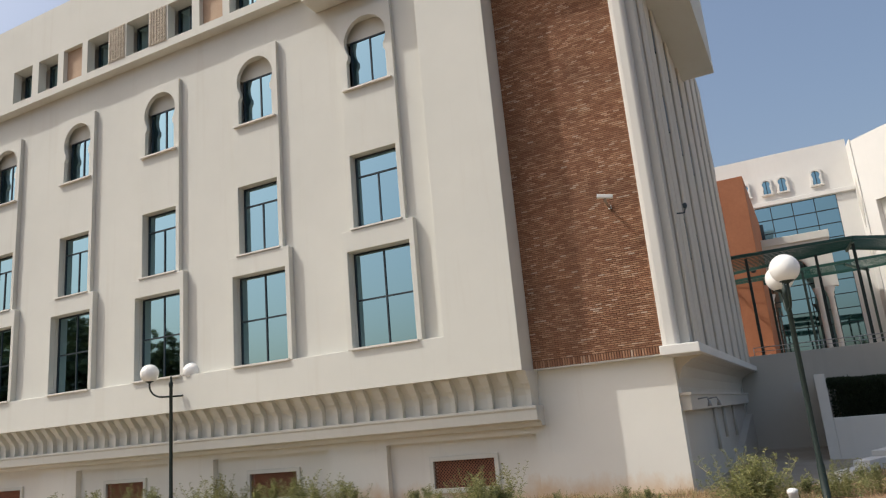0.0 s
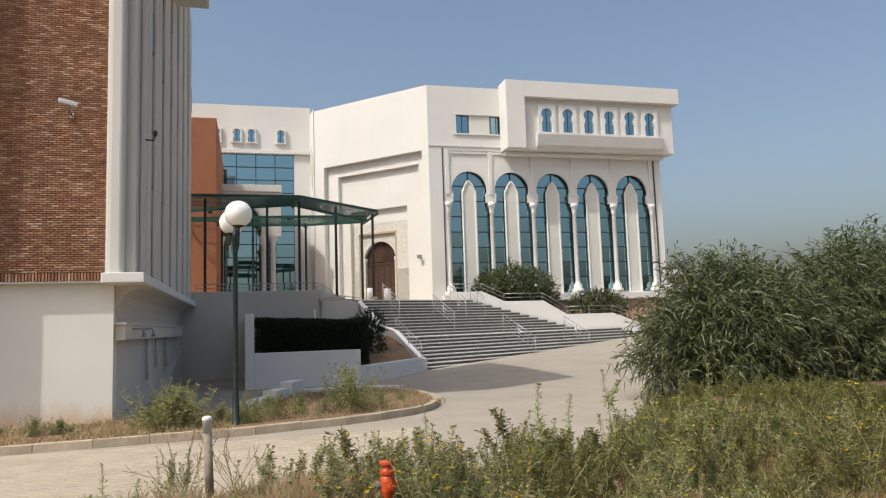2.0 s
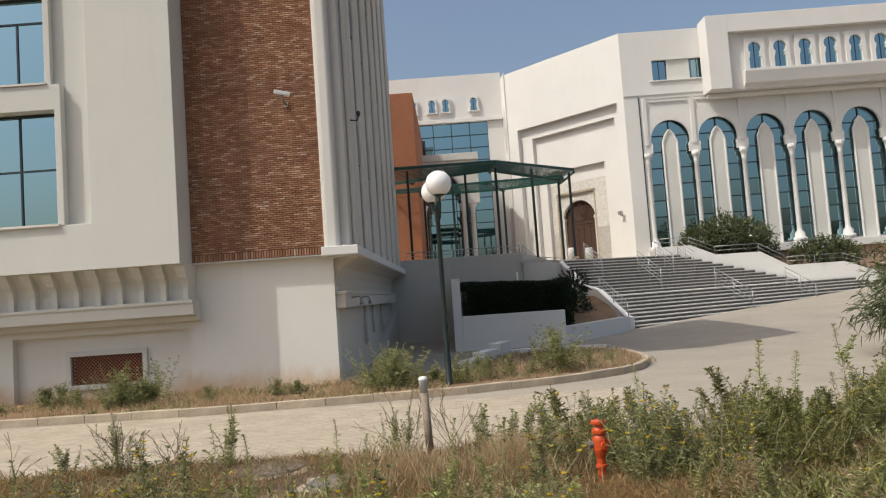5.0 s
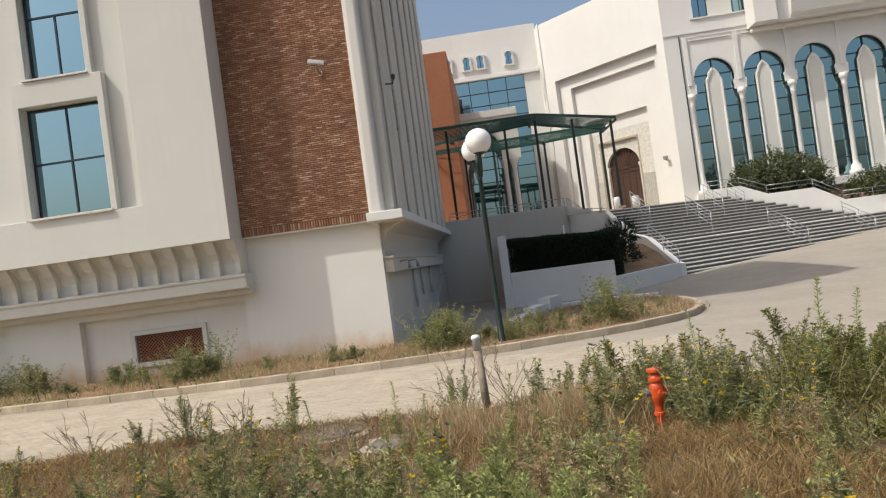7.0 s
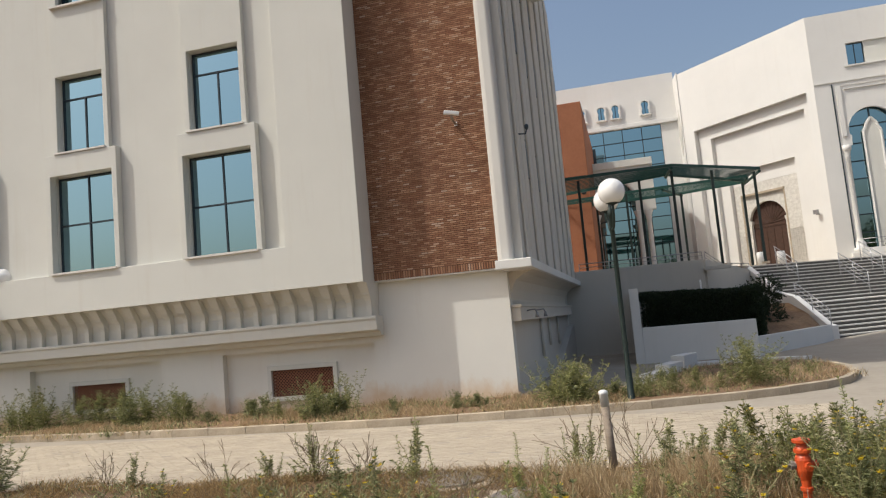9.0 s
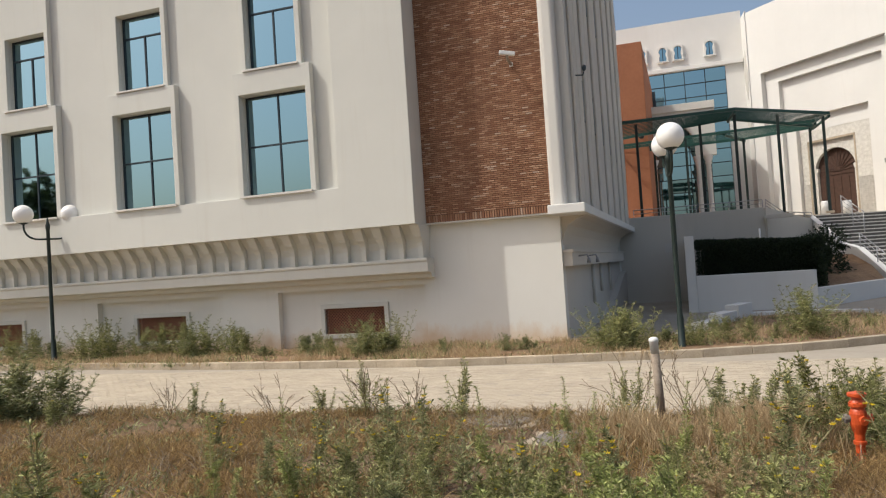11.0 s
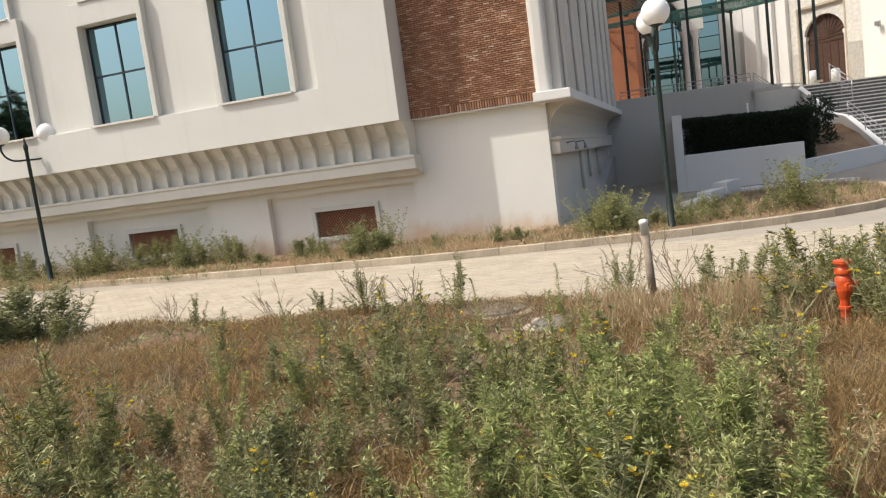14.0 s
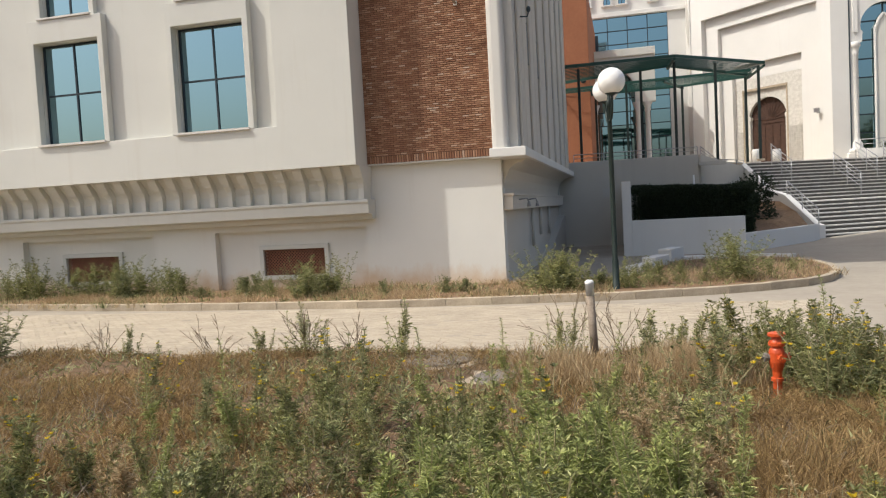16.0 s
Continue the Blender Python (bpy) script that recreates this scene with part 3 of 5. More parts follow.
part("stair_base", bm, STAIR, stairs)

# left cheek, sloping with the flight
bm = bmesh.new()
rows = []
for w, z in ((-0.25, 0.58), (0.1, 0.64), (2.6, 1.88), (4.0, 2.1), (7.2, 3.6)):
    for o in (-0.32, -0.01):
        x, y = on_stairs(s_left(w) + o, w)
        rows.append((bm.verts.new((x, y, -0.3)), bm.verts.new((x, y, z))))
for i in range(0, len(rows) - 2, 2):
    (a0, a1), (b0, b1), (c0, c1), (d0, d1) = rows[i], rows[i + 1], rows[i + 2], rows[i + 3]
    bm.faces.new((a1, b1, d1, c1))
    bm.faces.new((a0, a1, c1, c0))
    bm.faces.new((b0, d0, d1, b1))
bm.faces.new((rows[0][0], rows[1][0], rows[1][1], rows[0][1]))
bm.faces.new((rows[-2][0], rows[-2][1], rows[-1][1], rows[-1][0]))
part("cheek_wall", bm, WHITE, stairs, "white rendered cheek wall")
bm = bmesh.new()
prism(bm, [(12.2, -0.2), (12.2, 4.08), (14.2, 4.08), (15.7, 3.42), (18.3, 3.42), (19.9, 2.5), (23.2, 2.5), (25.2, 1.75), (28.5, 1.75), (28.5, -0.2)], "y", 43.5, 43.9)
part("parapet_wall", bm, WHITE, stairs, "white stepped parapet wall")
boxes("terrace_bed", [(13.05, 34, 43.9, 47.4, -0.2, 2.0)], SOIL, stairs)


def stair_rail(s, w0, z0, w1, z1):
    """Tubular steel handrail: four sloping bars on three posts."""
    ob = thing("stair_handrail", "galvanised steel handrail with four bars on grey stairs", "handrail", group="stair handrails")
    p0, p1 = Vector((*on_stairs(s, w0), z0)), Vector((*on_stairs(s, w1), z1))
    for h in (0.28, 0.5, 0.72, 0.95):
        bm = bmesh.new()
        rod(bm, p0 + Vector((0, 0, h)), p1 + Vector((0, 0, h)), 0.021 if h > 0.9 else 0.013, 8)
        part("bar", bm, STEEL, ob, smooth=True)
    for k in (0.03, 0.5, 0.97):
        p = p0.lerp(p1, k)
        bm = bmesh.new()
        rod(bm, p - Vector((0, 0, 0.16)), p + Vector((0, 0, 0.95)), 0.022, 8)
        part("post", bm, STEEL, ob, smooth=True)


def upper_z(w):
    return RISE * 10 + (w - 4.0) / 0.275 * RISE


def lower_z(w):
    return RISE * (w / 0.31 + 1)


for s, w0, w1 in ((2.9, 5.4, 6.95), (5.7, 4.1, 5.95), (7.85, 5.4, 6.85), (9.6, 5.6, 6.9)):
    stair_rail(s, w0, upper_z(w0), w1, upper_z(w1))
for s, w0, w1 in ((8.0, 0.25, 2.7), (12.85, 0.4, 2.3)):
    stair_rail(s, w0, lower_z(w0), w1, lower_z(w1))


def fence_line(pts, n_bars=3, h=0.9, name="guard_rail", label="thin grey steel guard rail along a deck edge"):
    ob = thing(name, label, "railing", group="guard rails")
    for a, b in zip(pts, pts[1:]):
        a, b = Vector(a), Vector(b)
        for k in range(n_bars):
            z = h * (k + 1) / n_bars
            bm = bmesh.new()
            rod(bm, a + Vector((0, 0, z)), b + Vector((0, 0, z)), 0.021 if k == n_bars - 1 else 0.013, 6)
            part("bar", bm, STEEL, ob, smooth=True)
        m = max(1, int((b - a).length / 1.3))
        for k in range(m + 1):
            p = a.lerp(b, k / m)
            bm = bmesh.new()
            rod(bm, p - Vector((0, 0, 0.12)), p + Vector((0, 0, h)), 0.022, 6)
            part("post", bm, STEEL, ob, smooth=True)


fence_line([(-2.2, 34.2, 3.86), (3.2, 34.2, 3.86)], 2, 0.34)
fence_line([(3.35, 34.5, 3.82), (4.23, 36.3, 3.3), (5.43, 38.75, 3.3), (5.9, 39.7, 3.3)], 3, 0.4)
cheek_top = [(*on_stairs(s_left(w) - 0.16, w), z) for w, z in ((0.0, 0.62), (2.6, 1.88))]
fence_line(cheek_top, 3, 0.62, "cheek_rail", "grey steel rail on a sloping cheek wall")
fence_line([(12.4, 43.7, 4.08), (14.2, 43.7, 4.08), (15.7, 43.7, 3.42), (18.3, 43.7, 3.42), (19.9, 43.7, 2.5), (23.2, 43.7, 2.5), (25.2, 43.7, 1.75), (28.4, 43.7, 1.75)], 2, 0.5)

# ---- planter in front of the deck ----
planter = thing("planter", "white rendered raised planter with dark hedge behind", "planter")
boxes("side_wall", [(-0.1, 0.22, 27.0, 34.0, -0.3, 2.68)], WHITE, planter, bevel=0.02)
boxes("front_wall", [(0.22, 4.02, 27.0, 27.3, -0.3, 1.27)], WHITE, planter, bevel=0.02)
bm = bmesh.new()
prism(bm, [(4.02, 27.06), (7.5, 31.9), (7.2, 32.1), (3.8, 27.3)], "z", -0.3, 0.64)
part("front_wall", bm, WHITE, planter)
bm = bmesh.new()
prism(bm, [(0.22, 27.3), (3.8, 27.3), (7.2, 32.1), (7.0, 33.5), (3.2, 34.0), (0.22, 34.0)], "z", -0.2, 0.5)
part("soil", bm, SOIL, planter)
bm = bmesh.new()
low = [(4.6, 28.6), (7.15, 32.05), (7.1, 33.9), (6.75, 35.6), (5.0, 36.5), (4.2, 34.0)]
rim = [bm.verts.new((x, y, 0.3)) for x, y in low]
crest = [bm.verts.new((x, y, z)) for (x, y), z in zip(low, (0.56, 0.58, 1.12, 1.6, 1.7, 1.0))]
bm.faces.new(rim)
bm.faces.new(crest[::-1])
for i in range(6):
    bm.faces.new((rim[i], crest[i], crest[(i + 1) % 6], rim[(i + 1) % 6]))
part("soil_bank", bm, SOIL, planter)
for x, y, z0, z1 in ((4.0, 29.0, 0.5, 1.55), (2.95, 33.6, 0.5, 2.95)):
    bm = bmesh.new()
    rod(bm, (x, y, z0), (x, y, z1), 0.035, 8)
    part("standpipe", bm, PALE, planter, "thin pale upright pipe", True)

# ---- glazed rear building ----
rear = thing("glazed_building", "white rear building with blue curtain wall and arched porch", "building")
YB = 56.0
boxes("wall", [(3.5, 4.75, YB, YB + 0.5, 3.3, 19.2), (-14, -3.6, YB, YB + 0.5, 3.3, 19.2), (-3.6, 3.5, YB, YB + 0.5, 15.42, 19.2)], WHITE, rear)
boxes("ledge", [(-4, 4.7, YB - 0.22, YB, 15.45, 15.75)], WHITE, rear, bevel=0.02)
boxes("roof", [(-14, 14, YB + 0.5, YB + 20, 18.4, 18.8)], CONC, rear)
bm = bmesh.new()
wx, wz = [-3.6 + 1.42 * i for i in range(6)], [3.6 + 0.985 * i for i in range(13)]
wall_cells(bm, -3.6, 3.5, 3.58, 15.44, YB + 0.02, YB + 0.1, [(-3.57, 3.47, 3.61, 15.41)])
cw = part("curtain_wall", bm, FRAMEM, rear, "blue glass curtain wall with thin dark bars")
for x in wx[1:-1]:
    boxes("mullion", [(x - 0.03, x + 0.03, YB + 0.02, YB + 0.1, 3.61, 15.41)], FRAMEM, cw)
for z in wz[1:-1]:
    boxes("transom", [(-3.57, 3.47, YB + 0.03, YB + 0.09, z - 0.025, z + 0.025)], FRAMEM, cw)
rg = random.Random(3)
for x0, x1 in zip(wx, wx[1:]):
    for z0, z1 in zip(wz, wz[1:]):
        bm = bmesh.new()
        v = box(bm, x0, x1, YB + 0.1, YB + 0.12, z0, z1)
        k1, k2 = rg.uniform(-0.006, 0.006), rg.uniform(-0.006, 0.006)
        for q in v:
            q.co.y += k1 * (1 if q.co.x > (x0 + x1) / 2 else -1) + k2 * (1 if q.co.z > (z0 + z1) / 2 else -1)
        part("pane", bm, GLASS, cw)


def keyhole(c, z0, z1, half, y, parent, mat_frame=None, border=0.1):
    """Small keyhole window with a raised pale border."""
    bm = bmesh.new()
    prof = arch_profile(c, half, half * 0.78, z0 + (z1 - z0) * 0.52, z1, z0, 10)
    arch_panel(bm, c - half - border, c + half + border, z0, z1 + border, prof, y - 0.2, y)
    w = part("keyhole_window", bm, mat_frame or WHITE, parent, "small keyhole window with white surround")
    boxes("pane", [(c - half, c + half, y - 0.04, y - 0.02, z0, z1)], GLASS, w)
    boxes("mullion", [(c - 0.025, c + 0.025, y - 0.06, y - 0.04, z0, z1), (c - half * 0.9, c - half * 0.8, y - 0.06, y - 0.04, z0, z0 + (z1 - z0) * 0.5)], FRAMEM, w)
    boxes("sill", [(c - half - 0.15, c + half + 0.15, y - 0.26, y, z0 - 0.07, z0)], WHITE, w)


for c in (-2.2, -0.72, 0.34, 2.52):
    keyhole(c, 16.3, 17.32, 0.27, YB, rear)
boxes("dark_panel", [(-2.35, -1.45, YB - 0.1, YB, 12.7, 14.2)], FRAMEM, rear)

# porch: slab, arch and paired columns
boxes("porch_slab", [(-3.6, 2.36, 51.6, YB - 0.25, 11.72, 12.22)], CREAM, rear, bevel=0.02)
bm = bmesh.new()
arc = [(-0.45 + 1.42 * math.cos(a), 9.3 + 1.6 * math.sin(a)) for a in [math.pi - math.pi * i / 14 for i in range(15)]]
prism(bm, [(-2.5, 8.6), (-1.87, 8.6), *arc, (0.97, 8.6), (2.3, 8.6), (2.3, 11.72), (-2.5, 11.72)], "y", 51.7, 52.3)
part("porch_arch", bm, CREAM, rear)
for x in (-2.3, -1.75, 1.1, 1.75):
    bm = bmesh.new()
    lathe(bm, [(0.28, 0), (0.28, 0.25), (0.19, 0.4), (0.17, 0.6), (0.16, 4.4), (0.22, 4.5), (0.18, 4.6), (0.34, 5.0), (0.34, 5.03)], (x, 52.0, DECK))
    part("column", bm, WHITE, rear, "pale porch column", True)

ochre = thing("ochre_block", "plain terracotta-coloured rendered building block", "building")
boxes("wall", [(-7.0, -1.66, 42.6, 55.7, DECK - 0.02, 14.27)], OCHRE, ochre, bevel=0.02)
bm = bmesh.new()
rod(bm, (-2.0, 42.35, 8.9), (-2.0, 42.6, 8.9), 0.05)
ball(bm, (-2.0, 42.3, 8.85), 0.16, 10, 8)
part("wall_lamp", bm, FRAMEM, ochre, "small dark wall lamp")

# ---- white public building ----
hall = thing("public_building", "white building with horseshoe arches and tall blue glazing", "building")
YC = 47.0
centres = [14.72 + 3.09 * k for k in range(5)]
boxes("wall", [(11.9, 13.17, YC, YC + 0.5, 3.3, 18.45), (13.17, 13.298, YC, YC + 0.5, 13.003, 18.45)], WHITE, hall)
boxes("wall", [(28.63, 29.5, YC, YC + 0.5, 0.5, 14.0), (28.552, 28.63, YC, YC + 0.5, 13.003, 14.0)], WHITE, hall)
bm = bmesh.new()
wall_cells(bm, 13.3, 17.7, 13.95, 18.45, YC, YC + 0.5, [(13.92, 14.88, 15.15, 16.48), (14.88, 16.4, 15.15, 16.48), (16.4, 17.38, 15.15, 16.48)])
part("upper_wall", bm, WHITE, hall)
boxes("tan_panel", [(14.9, 16.38, YC + 0.12, YC + 0.4, 15.15, 16.48)], CREAM, hall, "cream recessed panel")
for x0, x1 in ((13.92, 14.88), (16.4, 17.38)):
    window((x0 + x1) / 2, 15.17, 16.46, (x1 - x0) / 2, YC + 0.2, True, hall)
boxes("string_course", [(11.9, 17.2, YC - 0.06, YC - 0.003, 14.2, 14.3), (13.7, 17.6, YC - 0.1, YC - 0.003, 15.05, 15.13)], WHITE, hall)
for c in centres:
    bm = bmesh.new()
    arch_panel(bm, c - 1.545, c + 1.545, 10.35, 13.0, arch_profile(c, 1.27, 1.16, 10.9, 12.5, 10.35, 20), YC, YC + 0.2)
    part("arch", bm, WHITE, hall, "white horseshoe arch")
boxes("frieze", [(13.3, 28.55, YC + 0.06, YC + 0.5, 13.0, 13.95)], WHITE, hall)
for k in range(6):
    x = 13.175 + 3.09 * k
    boxes("pilaster", [(x - 0.13, x + 0.13, YC - 0.08, YC - 0.003, 10.9, 13.9)], WHITE, hall, bevel=0.01)
    bm = bmesh.new()
    lathe(bm, [(0.42, 0), (0.42, 0.25), (0.3, 0.3), (0.3, 0.55), (0.17, 0.7), (0.15, 0.9), (0.14, 5.6), (0.18, 5.65), (0.15, 5.75), (0.22, 6.05), (0.27, 6.1), (0.27, 6.35)], (x, YC + 0.04, 4.0))
    part("column", bm, WHITE, hall, "slender white column on stepped base", True)
for k in range(5):
    x = 13.175 + 3.09 * k
    boxes("frieze_trim", [(x + 0.3, x + 2.8, YC - 0.03, YC + 0.12, 13.72, 13.8)], WHITE, hall)
bm = bmesh.new()
wall_cells(bm, 13.2, 28.65, 4.0, 13.0, YC + 0.31, YC + 0.38, [(13.24, 28.61, 4.04, 12.96)])
cw2 = part("curtain_wall", bm, FRAMEM, hall, "tall blue glazing with thin dark bars")
for i in range(1, 9):
    boxes("transom", [(13.24, 28.61, YC + 0.32, YC + 0.38, 4.1 + 1.06 * i - 0.03, 4.1 + 1.06 * i + 0.03)], FRAMEM, cw2)
for c in centres:
    for o in (-1.5, 0, 1.5):
        boxes("mullion", [(c + o - 0.03, c + o + 0.03, YC + 0.315, YC + 0.375, 4.04, 12.96)], FRAMEM, cw2)
for c in centres:
    for o in (-0.76, 0.76):
        for i in range(8):
            bm = bmesh.new()
            v = box(bm, c + o - 0.76, c + o + 0.76, YC + 0.39, YC + 0.41, 4.1 + 1.06 * i, 4.1 + 1.06 * (i + 1))
            k1, k2 = rg.uniform(-0.008, 0.008), rg.uniform(-0.008, 0.008)
            for j, q in enumerate(v):
                q.co.y += k1 * (1 if q.co.x > c + o else -1) + k2 * (1 if q.co.z > 4.63 + 1.06 * i else -1)
            part("pane", bm, GLASS, cw2)
    bm = bmesh.new()
    pts = [(c - 0.46, 4.0), (c - 0.46, 11.1), (c - 0.32, 11.35), (c - 0.27, 11.55), (c, 11.88), (c + 0.27, 11.55), (c + 0.32, 11.35), (c + 0.46, 11.1), (c + 0.46, 4.0)]
    prism(bm, pts, "y", YC + 0.2, YC + 0.3)
    ins = part("pointed_panel", bm, CREAM, hall, "cream pointed panel in front of the glazing")
    bm = bmesh.new()
    for a, b in zip(pts, pts[1:]):
        d = (Vector((b[0], 0, b[1])) - Vector((a[0], 0, a[1])))
        rod(bm, (a[0], YC + 0.2, a[1]), (b[0], YC + 0.2, b[1]), 0.085, 6)
    part("border", bm, WHITE, ins)
boxes("sill_band", [(12.6, 29.5, YC - 0.35, YC + 0.75, 3.5, 4.0)], WHITE, hall, bevel=0.03)
boxes("plinth", [(13.0, 29.4, YC - 0.05, YC + 0.5, -0.2, 3.5)], TANP, hall)
for i in range(44):
    boxes("plinth_rib", [(13.3 + 0.365 * i, 13.45 + 0.365 * i, YC - 0.12, YC - 0.052, 0.5, 3.45)], TANP, hall)
boxes("roof", [(12, 29.5, YC + 0.75, 75, 17.6, 18.0), (29.1, 29.5, YC + 0.5, 75, 0, 18.0)], WHITE, hall)
boxes("rain_pipe", [(28.9, 28.98, YC - 0.06, YC - 0.003, 4.0, 13.9)], FRAMEM, hall, "dark rain pipe")
boxes("rain_pipe", [(12.83, 12.89, YC - 0.06, YC - 0.003, 4.0, 14.1)], FRAMEM, hall, "dark rain pipe")

# projecting box with its row of keyhole windows
YO = 45.5
boxes("bay_side", [(17.1, 18.45, YO, YC - 0.003, 13.9, 18.65)], WHITE, hall, bevel=0.015)
boxes("bay_head", [(18.452, 30.5, YO, YC - 0.003, 17.52, 18.65)], WHITE, hall, bevel=0.015)
boxes("bay_front", [(18.452, 30.1, YO + 0.45, YC - 0.003, 13.9, 17.518)], WHITE, hall, bevel=0.015)
bm = bmesh.new()
prism(bm, [(YO + 0.448, 14.05), (YO + 0.2, 14.2), (YO + 0.02, 14.85), (YO + 0.0, 14.92), (YO + 0.0, 15.05), (YO + 0.448, 15.05)], "x", 19.35, 29.1)
part("bay_sill", bm, WHITE, hall)
for k in range(6):
    keyhole(20.15 + 1.6 * k, 15.12, 16.85, 0.42, YO + 0.446, hall, border=0.22)
boxes("bay_soffit", [(17.2, 29.6, YC - 0.5, YC - 0.01, 13.6, 13.9)], WHITE, hall, bevel=0.1)

# oblique entrance wall with stepped recesses and the great door
porta = thing("entrance_wall", "white oblique entrance wall with stepped recesses and wooden door", "building", Matrix.Translation((11.9, 47.0, 0)) @ pose(0, 0, 0, 0, 0, -46.42))


def rec(bm, x0, x1, top, wide0, wide1, high, y0, y1, z0=3.3):
    wall_cells(bm, wide0, wide1, z0, high, y0, y1, [(x0, x1, z0, top)])


bm = bmesh.new()
rec(bm, -9.23, -0.55, 13.97, -10.15, -0.002, 18.45, 0.0, 0.38)
part("wall", bm, WHITE, porta)
bm = bmesh.new()
rec(bm, -8.2, -1.08, 13.17, -9.5, -0.4, 14.2, 0.382, 0.7)
part("recess_frame", bm, WHITE, porta)
bm = bmesh.new()
rec(bm, -7.4, -2.35, 10.47, -8.4, -0.9, 13.5, 0.702, 1.0)
part("recess_frame", bm, WHITE, porta)
bm = bmesh.new()
arch_panel(bm, -7.8, -2.2, 3.3, 10.7, [(-6.78, 3.3), (-6.78, 8.75), (-3.58, 8.75), (-3.58, 3.3)], 1.002, 1.15)
part("carved_surround", bm, PORTAL, porta, "pale carved stone portal surround")
boxes("plain_head", [(-7.8, -2.2, 0.99, 1.001, 9.5, 10.7)], WHITE, porta)
bm = bmesh.new()
arch_panel(bm, -6.78, -3.58, 3.3, 8.78, arch_profile(-5.14, 1.4, 1.24, 6.95, 8.2, 3.3, 22), 1.16, 1.4)
part("portal_arch", bm, PORTAL, porta, "carved horseshoe portal arch")
boxes("portal_edge", [(-6.86, -6.76, 0.97, 1.0, 3.6, 8.85), (-3.63, -3.53, 0.97, 1.0, 3.6, 8.85), (-6.86, -3.53, 0.97, 1.0, 8.72, 8.85)], CONC, porta)
for a, b in ((-7.35, -6.9), (-3.48, -2.5)):
    bm = bmesh.new()
    for i in range(7):
        x = a + (b - a) * i / 6
        box(bm, x - 0.02, x + 0.02, 0.96, 0.99, 3.6, 6.1)
    for j in range(22):
        z = 3.6 + 2.5 * j / 21
        box(bm, a, b, 0.955, 0.985, z - 0.02, z + 0.02)
    part("lattice", bm, NOSE, porta, "stone lattice panel")
bm = bmesh.new()
box(bm, -6.6, -3.7, 1.42, 1.5, 3.5, 6.55)
for i in range(5):
    box(bm, -6.5 + 0.55 * i, -6.05 + 0.55 * i, 1.39, 1.42, 3.8, 6.3)
part("great_door", bm, WOOD, porta, "dark brown wooden door under a fan of rays")
bm = bmesh.new()
box(bm, -6.6, -3.7, 1.44, 1.52, 6.55, 8.3)
for i in range(13):
    a = math.pi * (i + 0.5) / 13
    rod(bm, (-5.14, 1.43, 6.7), (-5.14 + 1.3 * math.cos(a), 1.43, 6.7 + 1.4 * math.sin(a)), 0.035, 6)
box(bm, -6.55, -3.75, 1.38, 1.44, 6.5, 6.66)
part("fan_light", bm, WOOD, porta)
boxes("wall_lamp_arm", [(-1.1, -1.02, 0.15, 0.38, 6.55, 6.62), (-1.2, -0.92, 0.05, 0.2, 6.6, 6.85)], STEEL, porta, "small wall lamp")
boxes("roof", [(-10.15, -0.01, 1.6, 9.0, 17.8, 18.1)], WHITE, porta)
# short return towards the glazed building, with two lozenge windows
ret = thing("return_wall", "white return wall with narrow lozenge windows", "building")
bm = bmesh.new()
prism(bm, [(4.92, 54.36), (4.86, 54.3), (4.72, 56.0), (5.2, 56.0)], "z", 3.3, 18.6)
part("wall", bm, WHITE, ret)
for zc, hz in ((14.3, 1.75), (10.9, 1.0)):
    bm = bmesh.new()
    v = [bm.verts.new(p) for p in ((4.815, 54.42, zc), (4.76, 55.1, zc + hz), (4.70, 55.8, zc), (4.76, 55.1, zc - hz))]
    w = [bm.verts.new(q.co + Vector((0.06, 0.0, 0.0))) for q in v]
    bm.faces.new(v)
    bm.faces.new(w[::-1])
    for i in range(4):
        bm.faces.new((v[i], w[i], w[(i + 1) % 4], v[(i + 1) % 4]))
    part("lozenge_window", bm, STRIP, ret, "grey lattice lozenge window")

# ---- pergola ----
perg = thing("pergola", "dark green steel pergola with slatted roof on a deck", "pergola")
PZ = 8.28


def slat_strip(e0, e1, n):
    for k in range(n + 1):
        t = k / n
        pts = [Vector((*a, 0)).lerp(Vector((*b, 0)), t) for a, b in zip(e0, e1)]
        edge = k in (0, n)
        for a, b in zip(pts, pts[1:]):
            d = (b - a).normalized()
            nrm = Vector((-d.y, d.x, 0)) * (0.05 if edge else 0.012)
            bm = bmesh.new()
            h = 0.13 if edge else 0.04
            q = [a + nrm, b + nrm, b - nrm, a - nrm]
            prism(bm, [(p.x, p.y) for p in q], "z", PZ - h, PZ)
            part("beam" if edge else "slat", bm, GREEN, perg)
    for j in range(len(e0)):
        bm = bmesh.new()
        rod(bm, (*e0[j], PZ - 0.2), (*e1[j], PZ - 0.2), 0.07, 6)
        part("cross_beam", bm, GREEN, perg)


slat_strip([(-3.2, 34.0), (2.36, 34.0), (6.7, 38.0)], [(-3.2, 38.6), (2.2, 36.3), (6.55, 41.6)], 11)
slat_strip([(-3.2, 41.0), (2.2, 40.2), (6.4, 39.9)], [(-3.2, 43.8), (3.4, 43.4), (6.5, 42.0)], 9)
